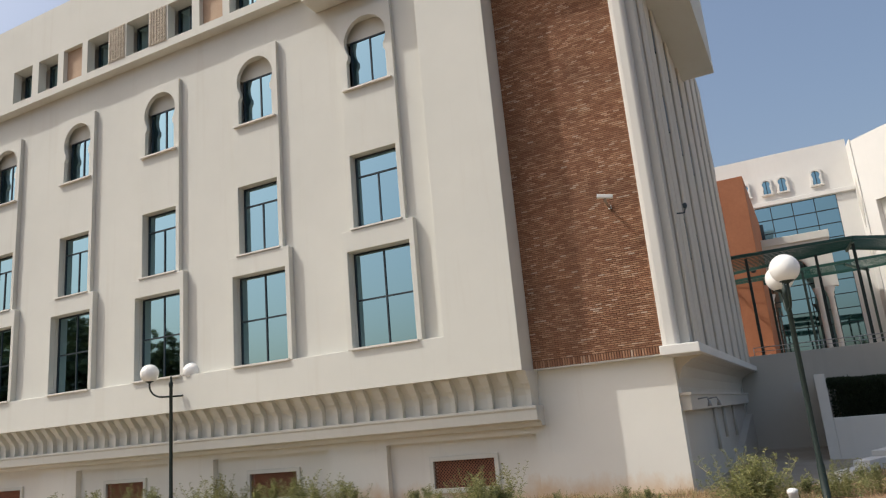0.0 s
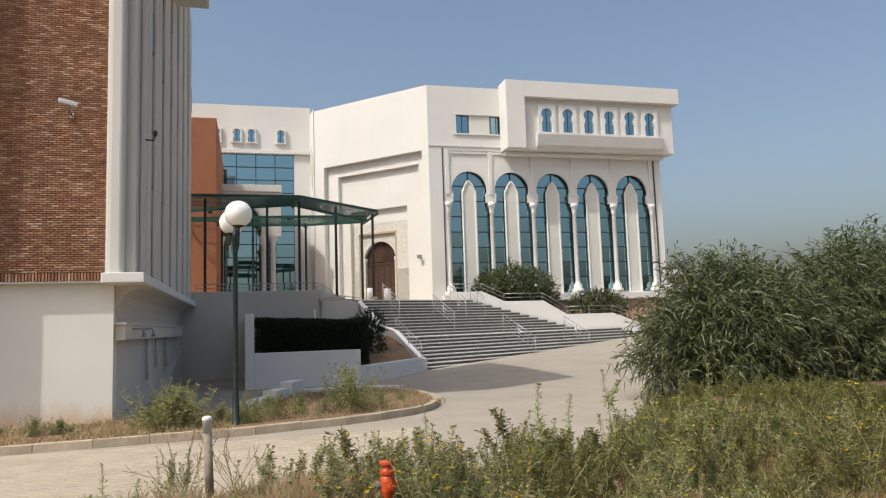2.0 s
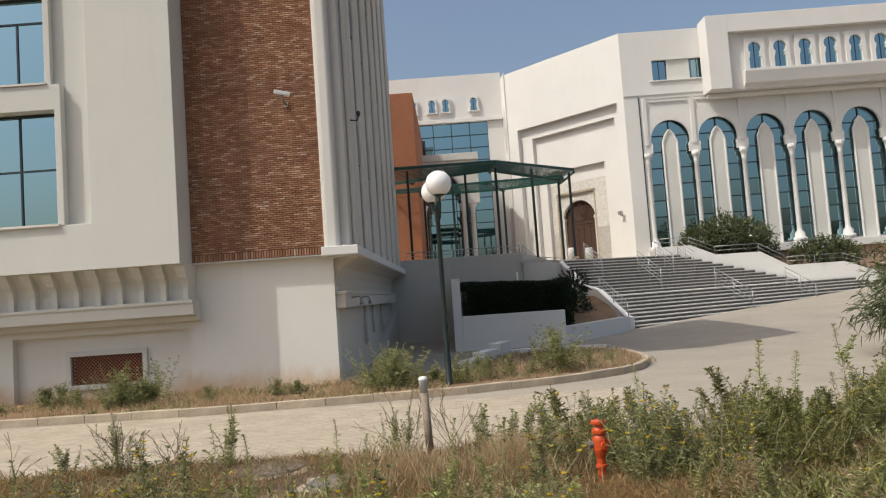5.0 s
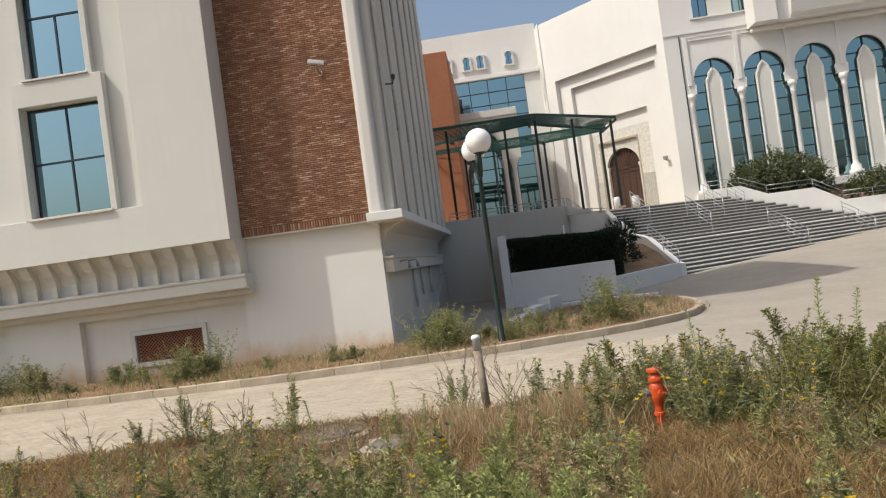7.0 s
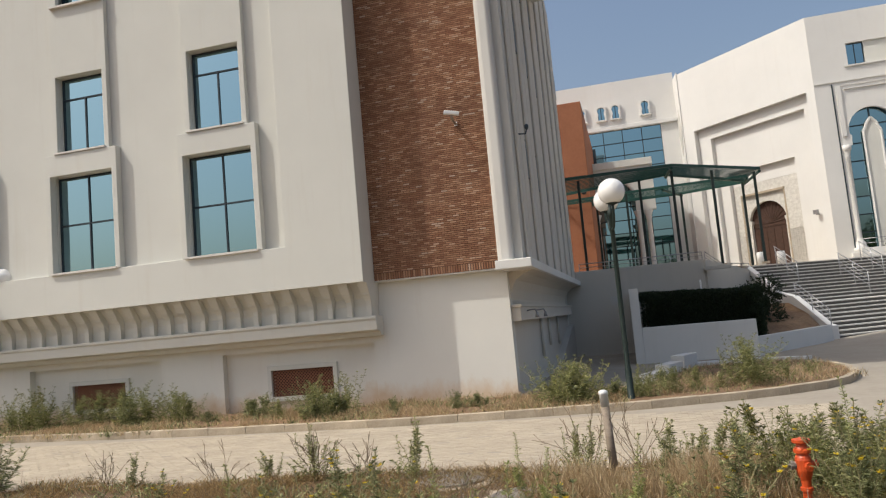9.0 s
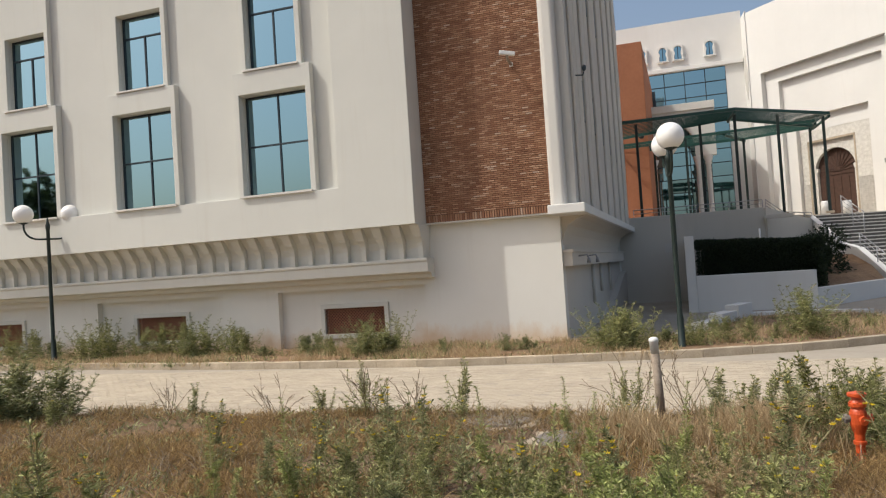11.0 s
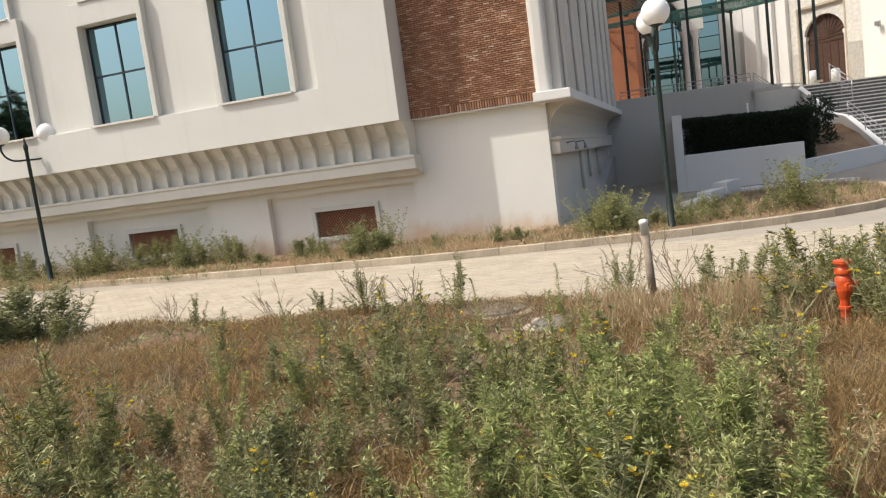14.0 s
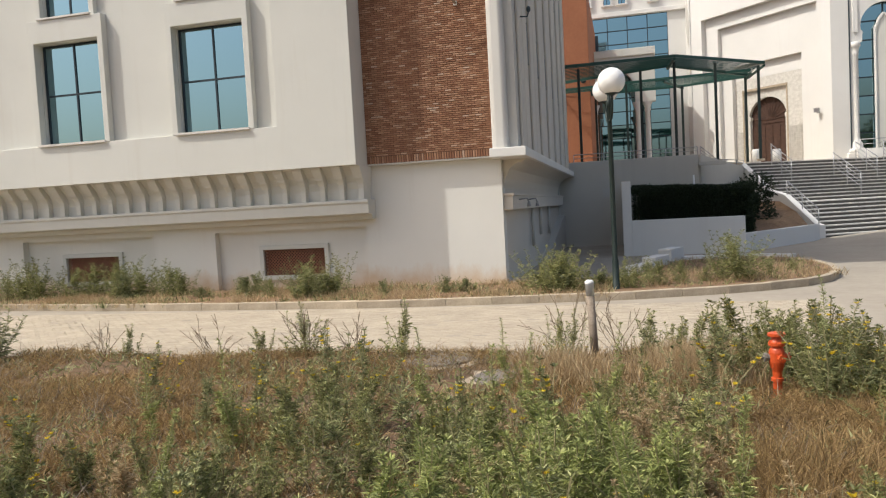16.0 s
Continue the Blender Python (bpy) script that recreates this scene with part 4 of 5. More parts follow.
for x, y in ((-1.84, 34.4), (0.95, 36.4), (2.36, 34.5), (4.3, 36.4), (6.5, 38.4), (6.4, 41.6), (-1.4, 43.4), (3.3, 42.8), (0.3, 40.4)):
    bm = bmesh.new()
    box(bm, x - 0.06, x + 0.06, y - 0.06, y + 0.06, DECK, PZ - 0.14)
    ps = part("post", bm, DKGREEN, perg)
    boxes("footing", [(x - 0.16, x + 0.16, y - 0.16, y + 0.16, DECK, DECK + 0.1)], CONC, ps)

for x, y in ((7.0, 42.6), (8.2, 43.6)):
    bm = bmesh.new()
    lathe(bm, [(0.22, 0), (0.22, 0.75), (0.19, 0.8)], (x, y, DECK), 14)
    ob = finish("bollard", bm, PALE, True)
    tagged(ob, "short white cylindrical bollard on the deck", "bollard", "deck bollards")
# ---- kerb, verge and island ----
kerb_line = [(-36, 16.9), (-16.06, 15.66), (-10.5, 14.98), (-5.4, 14.75), (-2.7, 14.95), (-0.14, 15.19), (2.1, 15.9), (3.3, 16.5), (4.0, 17.05), (4.56, 17.9), (4.9, 19.0), (5.05, 20.3), (4.94, 21.7), (4.4, 22.75), (3.5, 23.3), (2.35, 23.5)]


def resample(pts, step):
    out, left = [Vector(pts[0])], step
    for a, b in zip(pts, pts[1:]):
        a, b = Vector(a), Vector(b)
        d = (b - a).length
        p = left
        while p <= d:
            out.append(a.lerp(b, p / d))
            p += step
        left = p - d
    return out


verge = thing("verge", "dry earth verge behind the kerb", "verge", kind="structure")
bm = bmesh.new()
prism(bm, [(x - 0.05, y + 0.14) for x, y in kerb_line[:6]] + [(x - 0.12, y + 0.06) for x, y in kerb_line[6:13]] + [(4.3, 22.65), (3.5, 23.2), (2.35, 23.4), (1.15, 22.84), (0.25, 20.1), (-0.3, 18.8), (-2.9, 18.04), (-36, 18.04)], "z", -0.1, 0.12)
part("earth", bm, SOIL, verge)

kerb = thing("kerb", "weathered concrete kerb stones along the road", "kerb", kind="structure")
kp = resample(kerb_line, 0.98)
kr = random.Random(8)
for a, b in zip(kp, kp[1:]):
    d = b - a
    bm = bmesh.new()
    L = d.length
    box(bm, 0.003, L - 0.003, 0.0, 0.15, -0.1, 0.165)
    bmesh.ops.bevel(bm, geom=bm.edges[:], offset=0.01, segments=1, affect="EDGES")
    ob = part("kerb_stone", bm, CONC, kerb)
    ob.matrix_basis = Matrix.Translation((a.x, a.y, kr.uniform(-0.008, 0.008))) @ pose(0, 0, 0, 0, 0, math.degrees(math.atan2(d.y, d.x)) + kr.uniform(-0.5, 0.5))

island = thing("island_steps", "low white stepped edging beside a planted island", "edging", kind="structure")
for k, (x, y) in enumerate([(-0.15, 18.9), (0.25, 20.1), (0.7, 21.3), (1.2, 22.7)]):
    bm = bmesh.new()
    box(bm, -0.3, 0.75, -0.2, 0.2, -0.1, 0.16 + 0.12 * k)
    ob = part("step_block", bm, WHITE, island, bevel=0.015)
    ob.matrix_basis = pose(x, y, 0, 0, 0, 66)
bm = bmesh.new()
prism(bm, [(1.2, 23.2), (2.4, 23.55), (3.6, 23.45), (4.6, 22.9), (4.8, 23.15), (3.7, 23.8), (2.3, 23.95), (1.1, 23.6)], "z", -0.05, 0.2)
part("edging", bm, WHITE, island)

# ---- street lamps ----
def street_lamp(x, y, z, heading, globes, label):
    ob = thing("street_lamp", label, "street lamp", pose(x, y, z, 0, 0, heading), "twin globe lamps")
    bm = bmesh.new()
    lathe(bm, [(0.13, 0), (0.13, 0.06), (0.075, 0.1), (0.07, 0.7), (0.055, 0.78), (0.05, 4.0), (0.065, 4.02), (0.065, 4.14), (0.04, 4.18), (0.03, 4.3), (0.012, 4.36)], n=14)
    part("post", bm, DKGREEN, ob, smooth=True)
    for s in (1, -1):
        bm = bmesh.new()
        pts = [(0, 0, 3.72)]
        for i in range(9):
            a = -math.pi / 2 + (math.pi / 2) * i / 8
            pts.append((s * (0.25 + 0.37 * math.cos(a)), 0, 4.08 + 0.36 * math.sin(a)))
        pts.append((s * 0.62, 0, 4.18))
        tube(bm, pts, 0.028)
        arm = part("arm", bm, DKGREEN, ob, smooth=True)
        bm = bmesh.new()
        lathe(bm, [(0.03, 0), (0.06, 0.02), (0.14, 0.05), (0.14, 0.075)], (s * 0.62, 0, 4.16))
        part("cup", bm, DKGREEN, arm, smooth=True)
        bm = bmesh.new()
        ball(bm, (s * 0.62, 0, 4.21 + 0.25), 0.28, 32, 20)
        part("globe", bm, GLOBE, ob, "white opal globe", True)
    return ob


street_lamp(-0.25, 16.2, 0.03, 97, True, "dark green iron lamp post with two white globes")
street_lamp(-17.9, 16.75, 0.02, 47, True, "dark green iron lamp post with two white globes")

# ---- hydrant, post, manholes ----
hyd = thing("fire_hydrant", "orange-red fire hydrant among tall weeds", "fire hydrant", pose(1.27, 7.0, 0.17, 0, 0, 20))
bm = bmesh.new()
lathe(bm, [(0.11, 0), (0.11, 0.035), (0.06, 0.045), (0.052, 0.06), (0.05, 0.2), (0.07, 0.205), (0.07, 0.235), (0.052, 0.24), (0.056, 0.3), (0.08, 0.36), (0.092, 0.4), (0.092, 0.5), (0.082, 0.53), (0.07, 0.545), (0.066, 0.565)], n=20)
part("barrel", bm, RED, hyd, smooth=False)
for a, m in ((-10, RED), (165, COVER), (265, RED)):
    bm = bmesh.new()
    d = Vector((math.cos(radians(a)), math.sin(radians(a)), 0))
    rod(bm, d * 0.06 + Vector((0, 0, 0.45)), d * 0.115 + Vector((0, 0, 0.45)), 0.036, 12)
    rod(bm, d * 0.115 + Vector((0, 0, 0.45)), d * 0.145 + Vector((0, 0, 0.45)), 0.046, 8)
    rod(bm, d * 0.145 + Vector((0, 0, 0.45)), d * 0.165 + Vector((0, 0, 0.45)), 0.014, 6)
    part("outlet", bm, m, hyd, "dull grey side outlet" if m is COVER else "capped side outlet")
bm = bmesh.new()
lathe(bm, [(0.09, 0.565), (0.094, 0.575), (0.094, 0.6), (0.075, 0.61), (0.06, 0.63), (0.055, 0.65), (0.088, 0.66), (0.1, 0.67), (0.1, 0.695), (0.08, 0.7), (0.03, 0.702), (0.022, 0.715)], n=16)
part("cap", bm, RED, hyd)
for k in range(6):
    bm = bmesh.new()
    a = math.pi * k / 3
    rod(bm, (0.082 * math.cos(a), 0.082 * math.sin(a), 0.595), (0.082 * math.cos(a), 0.082 * math.sin(a), 0.615), 0.011, 6)
    part("bolt", bm, RED, hyd)
bm = bmesh.new()
box(bm, -0.28, 0.9, -0.2, 0.2, -0.06, 0.035)
bmesh.ops.bevel(bm, geom=bm.edges[:], offset=0.02, segments=1, affect="EDGES")
hyd.scale = (0.75, 0.75, 0.88)
slab = finish("hydrant_slab", bm, CONC)
slab.matrix_basis = pose(1.2, 6.9, 0.15, 0, 0, -25)
tagged(slab, "small pale concrete slab under a hydrant", "slab")

post = thing("marker_post", "rusty steel marker post with a pale painted top", "post", pose(-0.43, 9.15, 0.05, 2, -2, 0))
bm = bmesh.new()
lathe(bm, [(0.05, -0.1), (0.05, 0.84)], n=14)
part("pipe", bm, RUST, post, smooth=True)
bm = bmesh.new()
lathe(bm, [(0.051, 0.84), (0.051, 0.98), (0.056, 0.985), (0.056, 1.02), (0.03, 1.035)], n=14)
part("painted_top", bm, PALE, post, "pale painted top", True)

for x, y, r in ((-2.35, 8.85, 0.42), (-1.3, 7.85, 0.4)):
    mh = thing("manhole", "round grey manhole cover in broken pale concrete", "manhole", pose(x, y, lift(x, y) - 0.015), "manholes")
    bm = bmesh.new()
    pr = random.Random(int(x * 10))
    prism(bm, [((r + 0.14 + pr.uniform(-0.08, 0.12)) * math.cos(a), (r + 0.1 + pr.uniform(-0.06, 0.1)) * math.sin(a)) for a in [2 * math.pi * i / 18 for i in range(18)]], "z", -0.1, 0.0)
    part("surround", bm, CONC, mh)
    bm = bmesh.new()
    lathe(bm, [(r, -0.02), (r, 0.025), (r - 0.03, 0.03), (r - 0.05, 0.022)], n=28)
    part("cover", bm, COVER, mh, "grey concrete cover")

# ---- wall fittings ----
cctv = thing("security_camera", "white security camera on a brick wall", "security camera", pose(-3.85, 17.81, 7.08))
bm = bmesh.new()
tube(bm, [(0, 0.01, 0), (0.0, -0.2, 0.01), (0.0, -0.38, 0.05), (0.0, -0.41, 0.13)], 0.036)
part("arm", bm, RUST, cctv, smooth=True)
bm = bmesh.new()
box(bm, -0.2, 0.19, -0.055, 0.055, 0, 0.1)
ob = part("housing", bm, PALE, cctv, bevel=0.02)
ob.matrix_basis = pose(0.0, -0.41, 0.13, 0, 9, 18)
bm = bmesh.new()
box(bm, -0.04, 0.04, -0.02, 0.012, -0.05, 0.05)
part("base_plate", bm, PALE, cctv)
slamp = thing("wall_lamp", "small dark wall lamp on a grey fluted wall", "lamp", pose(-2.34, 18.3, 6.7))
bm = bmesh.new()
tube(bm, [(0, 0, 0), (0.18, 0, -0.02), (0.22, 0, 0.1)], 0.02)
part("arm", bm, FRAMEM, slamp, smooth=True)
bm = bmesh.new()
lathe(bm, [(0.02, 0), (0.05, 0.04), (0.055, 0.12), (0.02, 0.15)], (0.22, 0, 0.08), 12)
part("lamp_head", bm, FRAMEM, slamp, smooth=True)

far = thing("distant_building", "far low white building with a band of windows", "building")
boxes("wall", [(74, 84, 120, 130, 1, 8.4), (74, 84, 120, 130, 9.6, 11.0), (74, 84, 120.4, 130, 8.4, 9.6)], WHITE, far)
for k in range(6):
    boxes("window", [(74.3 + 1.6 * k, 75.6 + 1.6 * k, 120.2, 120.38, 8.5, 9.5)], FRAMEM, far)
# ---- plants ----
def blades(base, way, length, width, droop=0.25, seed=0):
    """Narrow pointed leaves: arrays of root points, directions, lengths and widths give verts and faces."""
    rs = np.random.RandomState(seed)
    base, way = np.asarray(base, float), np.asarray(way, float)
    n = len(base)
    way = way / np.maximum(np.linalg.norm(way, axis=1, keepdims=True), 1e-6)
    side = np.cross(way, rs.normal(size=(n, 3)))
    side /= np.maximum(np.linalg.norm(side, axis=1, keepdims=True), 1e-6)
    L, W = np.reshape(length, (-1, 1)) * np.ones((n, 1)), np.reshape(width, (-1, 1)) * np.ones((n, 1))
    down = np.array([[0, 0, -1.0]]) * L * droop
    mid = base + way * L * 0.5 + down * 0.2
    tip = base + way * L + down
    v = np.stack([base - side * W * 0.35, base + side * W * 0.35, mid + side * W * 0.5, mid - side * W * 0.5, tip], 1).reshape(-1, 3)
    k = np.arange(n) * 5
    return v, [(i, i + 1, i + 2, i + 3) for i in k] + [(i + 3, i + 2, i + 4) for i in k]


def mesh_of(name, v, f, mat):
    me = bpy.data.meshes.new(name)
    me.from_pydata(np.asarray(v).tolist(), [], [tuple(int(q) for q in t) for t in f])
    me.materials.append(mat)
    return me


def stem_path(rs, p, way, length, n=7, wander=0.12):
    pts, d = [np.array(p, float)], np.array(way, float)
    for i in range(n):
        d = d + rs.normal(size=3) * wander
        d /= np.linalg.norm(d)
        pts.append(pts[-1] + d * length / n)
    return np.array(pts)


def along(pts, t):
    q = t * (len(pts) - 1)
    i = min(int(q), len(pts) - 2)
    return pts[i] + (pts[i + 1] - pts[i]) * (q - i), pts[i + 1] - pts[i]


def thistle(seed, height, branches, leaf=0.09, mat=None, flowers=0, nodes=34, name="thistle", spread_out=0.55, reach=0.42):
    """Spiny weed: clothed stems, fans of narrow spiny leaves, yellow heads near the tops."""
    rs = np.random.RandomState(seed)
    ob = new(name)
    stems = [(stem_path(rs, (0, 0, -0.05), (rs.normal() * 0.12, rs.normal() * 0.12, 1), height + 0.05, wander=0.08), 1.0)]
    for b in range(branches):
        a = rs.uniform(0, 2 * math.pi)
        r = rs.uniform(0.02, 0.16) * (spread_out / 0.5)
        if b % 3 == 0:
            p, _ = along(stems[0][0], rs.uniform(0.2, 0.75))
            q = rs.uniform(0.25, 0.45)
        else:
            p, q = np.array([r * math.cos(a), r * math.sin(a), -0.03]), rs.uniform(0.45, 0.95)
        stems.append((stem_path(rs, p, (spread_out * 0.6 * math.cos(a), spread_out * 0.6 * math.sin(a), 1.0), height * q * (reach / 0.42), 6, 0.13), 0.85))
    bm = bmesh.new()
    base, way, ln, wd = [], [], [], []
    for pts, k in stems:
        for a, b in zip(pts, pts[1:]):
            rod(bm, a, b, 0.0045 * k, 3)
        m = int(nodes * (1 if k == 1 else 0.55))
        for i in range(m):
            t = (i + rs.uniform(0, 1)) / m
            p, d = along(pts, t)
            a = i * 2.4 + rs.uniform(-0.4, 0.4)
            out = np.array([math.cos(a), math.sin(a), 0.3 + 0.6 * t])
            L = leaf * (1.3 - 0.75 * t) * rs.uniform(0.6, 1.35)
            for j in (-1.8, -1.1, -0.4, 0.4, 1.1, 1.8):
                o = out + np.array([-math.sin(a), math.cos(a), 0]) * j * 0.6 + rs.normal(size=3) * 0.4
                base.append(p + out * L * rs.uniform(0, 0.45))
                way.append(o)
                ln.append(L * rs.uniform(0.45, 1.0))
                wd.append(L * rs.uniform(0.05, 0.12))
        tipp = pts[-1]
        for i in range(9):
            a = rs.uniform(0, 2 * math.pi)
            base.append(tipp)
            way.append((math.cos(a) * 0.7, math.sin(a) * 0.7, rs.uniform(0.2, 1.2)))
            ln.append(0.04)
            wd.append(0.009)
    tagged(part("stem", bm, STEMM, ob), kind="stuff")
    v, f = blades(base, way, np.array(ln), np.array(wd), 0.15, seed)
    lf = new("foliage", mesh_of("foliage", v, f, mat or LEAF))
    lf.parent = ob
    lf["kind"] = "stuff"
    if flowers:
        b2, w2 = [], []
        for i in range(flowers):
            pts, k = stems[rs.randint(len(stems))]
            p, _ = along(pts, rs.uniform(0.55, 1.0))
            p = p + rs.normal(size=3) * 0.015
            for j in range(11):
                a = j * 0.571 + rs.uniform(-0.1, 0.1)
                b2.append(p)
                w2.append((math.cos(a), math.sin(a), rs.uniform(0.2, 0.9)))
        v, f = blades(b2, w2, np.full(len(b2), 0.024), np.full(len(b2), 0.011), 0.0, seed)
        fl = new("yellow_bloom", mesh_of("yellow_bloom", v, f, YELLOW))
        fl.parent = ob
        tagged(fl, "small yellow thistle flowers", kind="stuff")
    return ob


def in_field(x, y):
    return y < field_edge(x) - 0.1


kinds = []
for k in range(10):
    h = (0.5, 0.62, 0.72, 0.55, 0.8, 0.66, 0.45, 0.7, 0.5, 0.6)[k]
    fl = (1, 0, 2, 0, 16, 1, 0, 18, 0, 0)[k]
    dead = k > 7
    ob = thistle(20 + k, h, (10, 11, 12, 9, 12, 10, 9, 12, 10, 10)[k], 0.064, DRY if dead else (LEAF, LEAF2, LEAF)[k % 3], fl, 50, "dead_thistle" if dead else "flowering_thistle" if fl else "thistle", 0.5)
    tagged(ob, "dead straw-coloured thistle in dry grass" if dead else "spiny green thistle with yellow flowers in dry grass" if fl else "spiny grey-green thistle without flowers in dry grass", "weed", "field thistles")
    ob.location = (-30 - k, -14, lift(-30, -14))
    kinds.append(ob)
east = []
for k in range(4):
    ob = thistle(40 + k, (0.6, 0.7, 0.55, 0.75)[k], 11, 0.07, THICK, (0, 1, 0, 3)[k], 46, "field_weed", 0.5)
    tagged(ob, "green spiny weed in a dense thicket, shade darkening its leaf colour", "weed", "thicket weeds")
    ob.location = (-20 - k, -16, lift(-20, -16))
    east.append(ob)
lush = []
for k in range(2):
    ob = thistle(50 + k, (0.55, 0.65)[k], 12, 0.07, LEAFB, (0, 1)[k], 50, "green_thistle", 0.5)
    tagged(ob, "fresh green thistle with broad spiny leaves", "weed", "fresh green thistles")
    ob.location = (-16 - k, -16, lift(-16, -16))
    lush.append(ob)
spikes = []
for k in range(3):
    ob = thistle(60 + k, (1.0, 1.2, 0.9)[k], 2, 0.075, LEAFB, 0, 90, "tall_thistle", 0.25, 0.3)
    tagged(ob, "tall upright green thistle spike", "weed", "tall thistle spikes")
    ob.location = (-26 - k, -14, lift(-26, -14))
    spikes.append(ob)

plume = thistle(66, 0.95, 0, 0.062, LEAFB, 0, 260, "plume_thistle", 0.2, 0.3)
tagged(plume, "tall dense bright green thistle plume", "weed", "tall thistle plumes")
plume.location = (-24, -15, lift(-24, -15))

rp = random.Random(77)


def plant(src, x, y, scale=1.0):
    ob = copy_thing(src, Matrix.Translation((x, y, lift(x, y) - 0.02)) @ pose(0, 0, 0, rp.uniform(-6, 6), rp.uniform(-6, 6), rp.uniform(0, 360)))
    s = scale * rp.uniform(0.85, 1.15)
    ob.scale = (s, s, s)
    return ob


# green foreground drift, thinner towards the road
placed = 0
while placed < 165:
    x, y = rp.uniform(-5.4, 4.5), rp.uniform(2.1, 6.4)
    if abs(x) > y * 1.05 + 0.6:
        continue
    dry = 0.12 if (x < -0.6 and y > 5.0) else 0.45 if (x > 0.4 and y > 4.2) else 1.0
    if rp.random() > dry:
        continue
    if 0.6 < x < 1.5 and y > 3.8:
        continue
    if 0.13 < x / y < 0.34 and y < 4.8 and rp.random() < 0.8:
        continue
    clump = noise.noise((x * 0.8, y * 0.8, 4.2))
    if clump < -0.3 or rp.random() > 0.7 + 1.2 * clump:
        continue
    plant(rp.choice(kinds[:4] + kinds[5:7] + kinds[8:] if clump < 0.12 else kinds[:8]), x, y, 0.66 + 0.6 * max(0, clump + 0.2))
    placed += 1
for _ in range(34):
    x, y = rp.gauss(-0.45, 0.5), rp.uniform(2.3, 4.2)
    if x / y < 0.1:
        plant(rp.choice(lush), x, y, 0.85)
# tall mass of weeds on the east side
placed = 0
while placed < 190:
    x, y = rp.uniform(1.0, 11.0), rp.uniform(5.0, 15.0)
    if not in_field(x, y) or y < 7.2 - 0.45 * (x - 1.2) or (x < 1.9 and y < 7.5) or math.hypot(x - 1.27, y - 7.0) < 0.45 or (0.7 < x < 1.75 and y < 7.0) or x / y > 1.0:
        continue
    plant(rp.choice(east if y > 8.8 or rp.random() < 0.4 else (kinds[0], kinds[1], kinds[2], kinds[3], kinds[5], kinds[7])), x, y, 1.05 if y < 9 else 0.72)
    placed += 1
for x, y, s in ((3.15, 8.0, 1.15), (3.6, 8.1, 1.25), (2.1, 8.3, 0.95), (4.3, 8.2, 1.05), (4.6, 8.3, 1.0), (5.1, 8.2, 1.05), (5.9, 8.6, 1.1), (-0.85, 4.2, 0.8), (-1.5, 5.4, 0.9), (-2.75, 4.6, 0.8), (-3.6, 4.8, 0.75), (-1.2, 7.2, 0.85), (-0.95, 6.6, 0.8), (-0.2, 6.2, 0.8)):
    plant(rp.choice(spikes), x, y, s)
for x, y, s in ((0.08, 2.75, 0.86), (0.31, 2.75, 0.9), (-0.25, 2.8, 0.84), (-2.55, 3.3, 0.7)):
    ob = copy_thing(plume, Matrix.Translation((x, y, lift(x, y) - 0.02)) @ pose(0, 0, 0, rp.uniform(-2, 2), rp.uniform(-2, 2), rp.uniform(0, 360)))
    ob.scale = (s, s, s)
for x, y in ((-9.3, 8.6), (-9.9, 8.1), (-8.8, 8.2), (-10.6, 8.8), (-2.9, 9.0), (-7.2, 9.2), (-4.4, 9.3), (-5.0, 9.25), (0.2, 9.1), (-0.9, 9.2), (-0.7, 8.9), (0.1, 8.8)):
    plant(rp.choice(kinds[:4]), x, y, 0.95)

for _ in range(45):
    x, y = rp.uniform(-8, 8), rp.uniform(-7, 2.0)
    if math.hypot(x, y) > 1.9:
        plant(rp.choice(kinds), x, y, 0.85)

# weeds along the wall foot and on the island
weed_src = []
for k in range(4):
    ob = thistle(90 + k, (0.8, 0.65, 0.9, 0.5)[k], 20, 0.12, (LEAF, LEAF2)[k % 2], 0, 40, "wall_weed", 0.9, 0.6)
    tagged(ob, "grey-green bushy weed at the foot of a wall", "weed", "weeds along the verge")
    ob.location = (-22 - k, -14, lift(-22, -14))
    weed_src.append(ob)


def verge_weed(x, y, s=1.0, z=0.1):
    ob = copy_thing(rp.choice(weed_src), Matrix.Translation((x, y, z)) @ pose(0, 0, 0, 0, 0, rp.uniform(0, 360)))
    ob.scale = (s * 1.15, s * 1.15, s * 1.1)


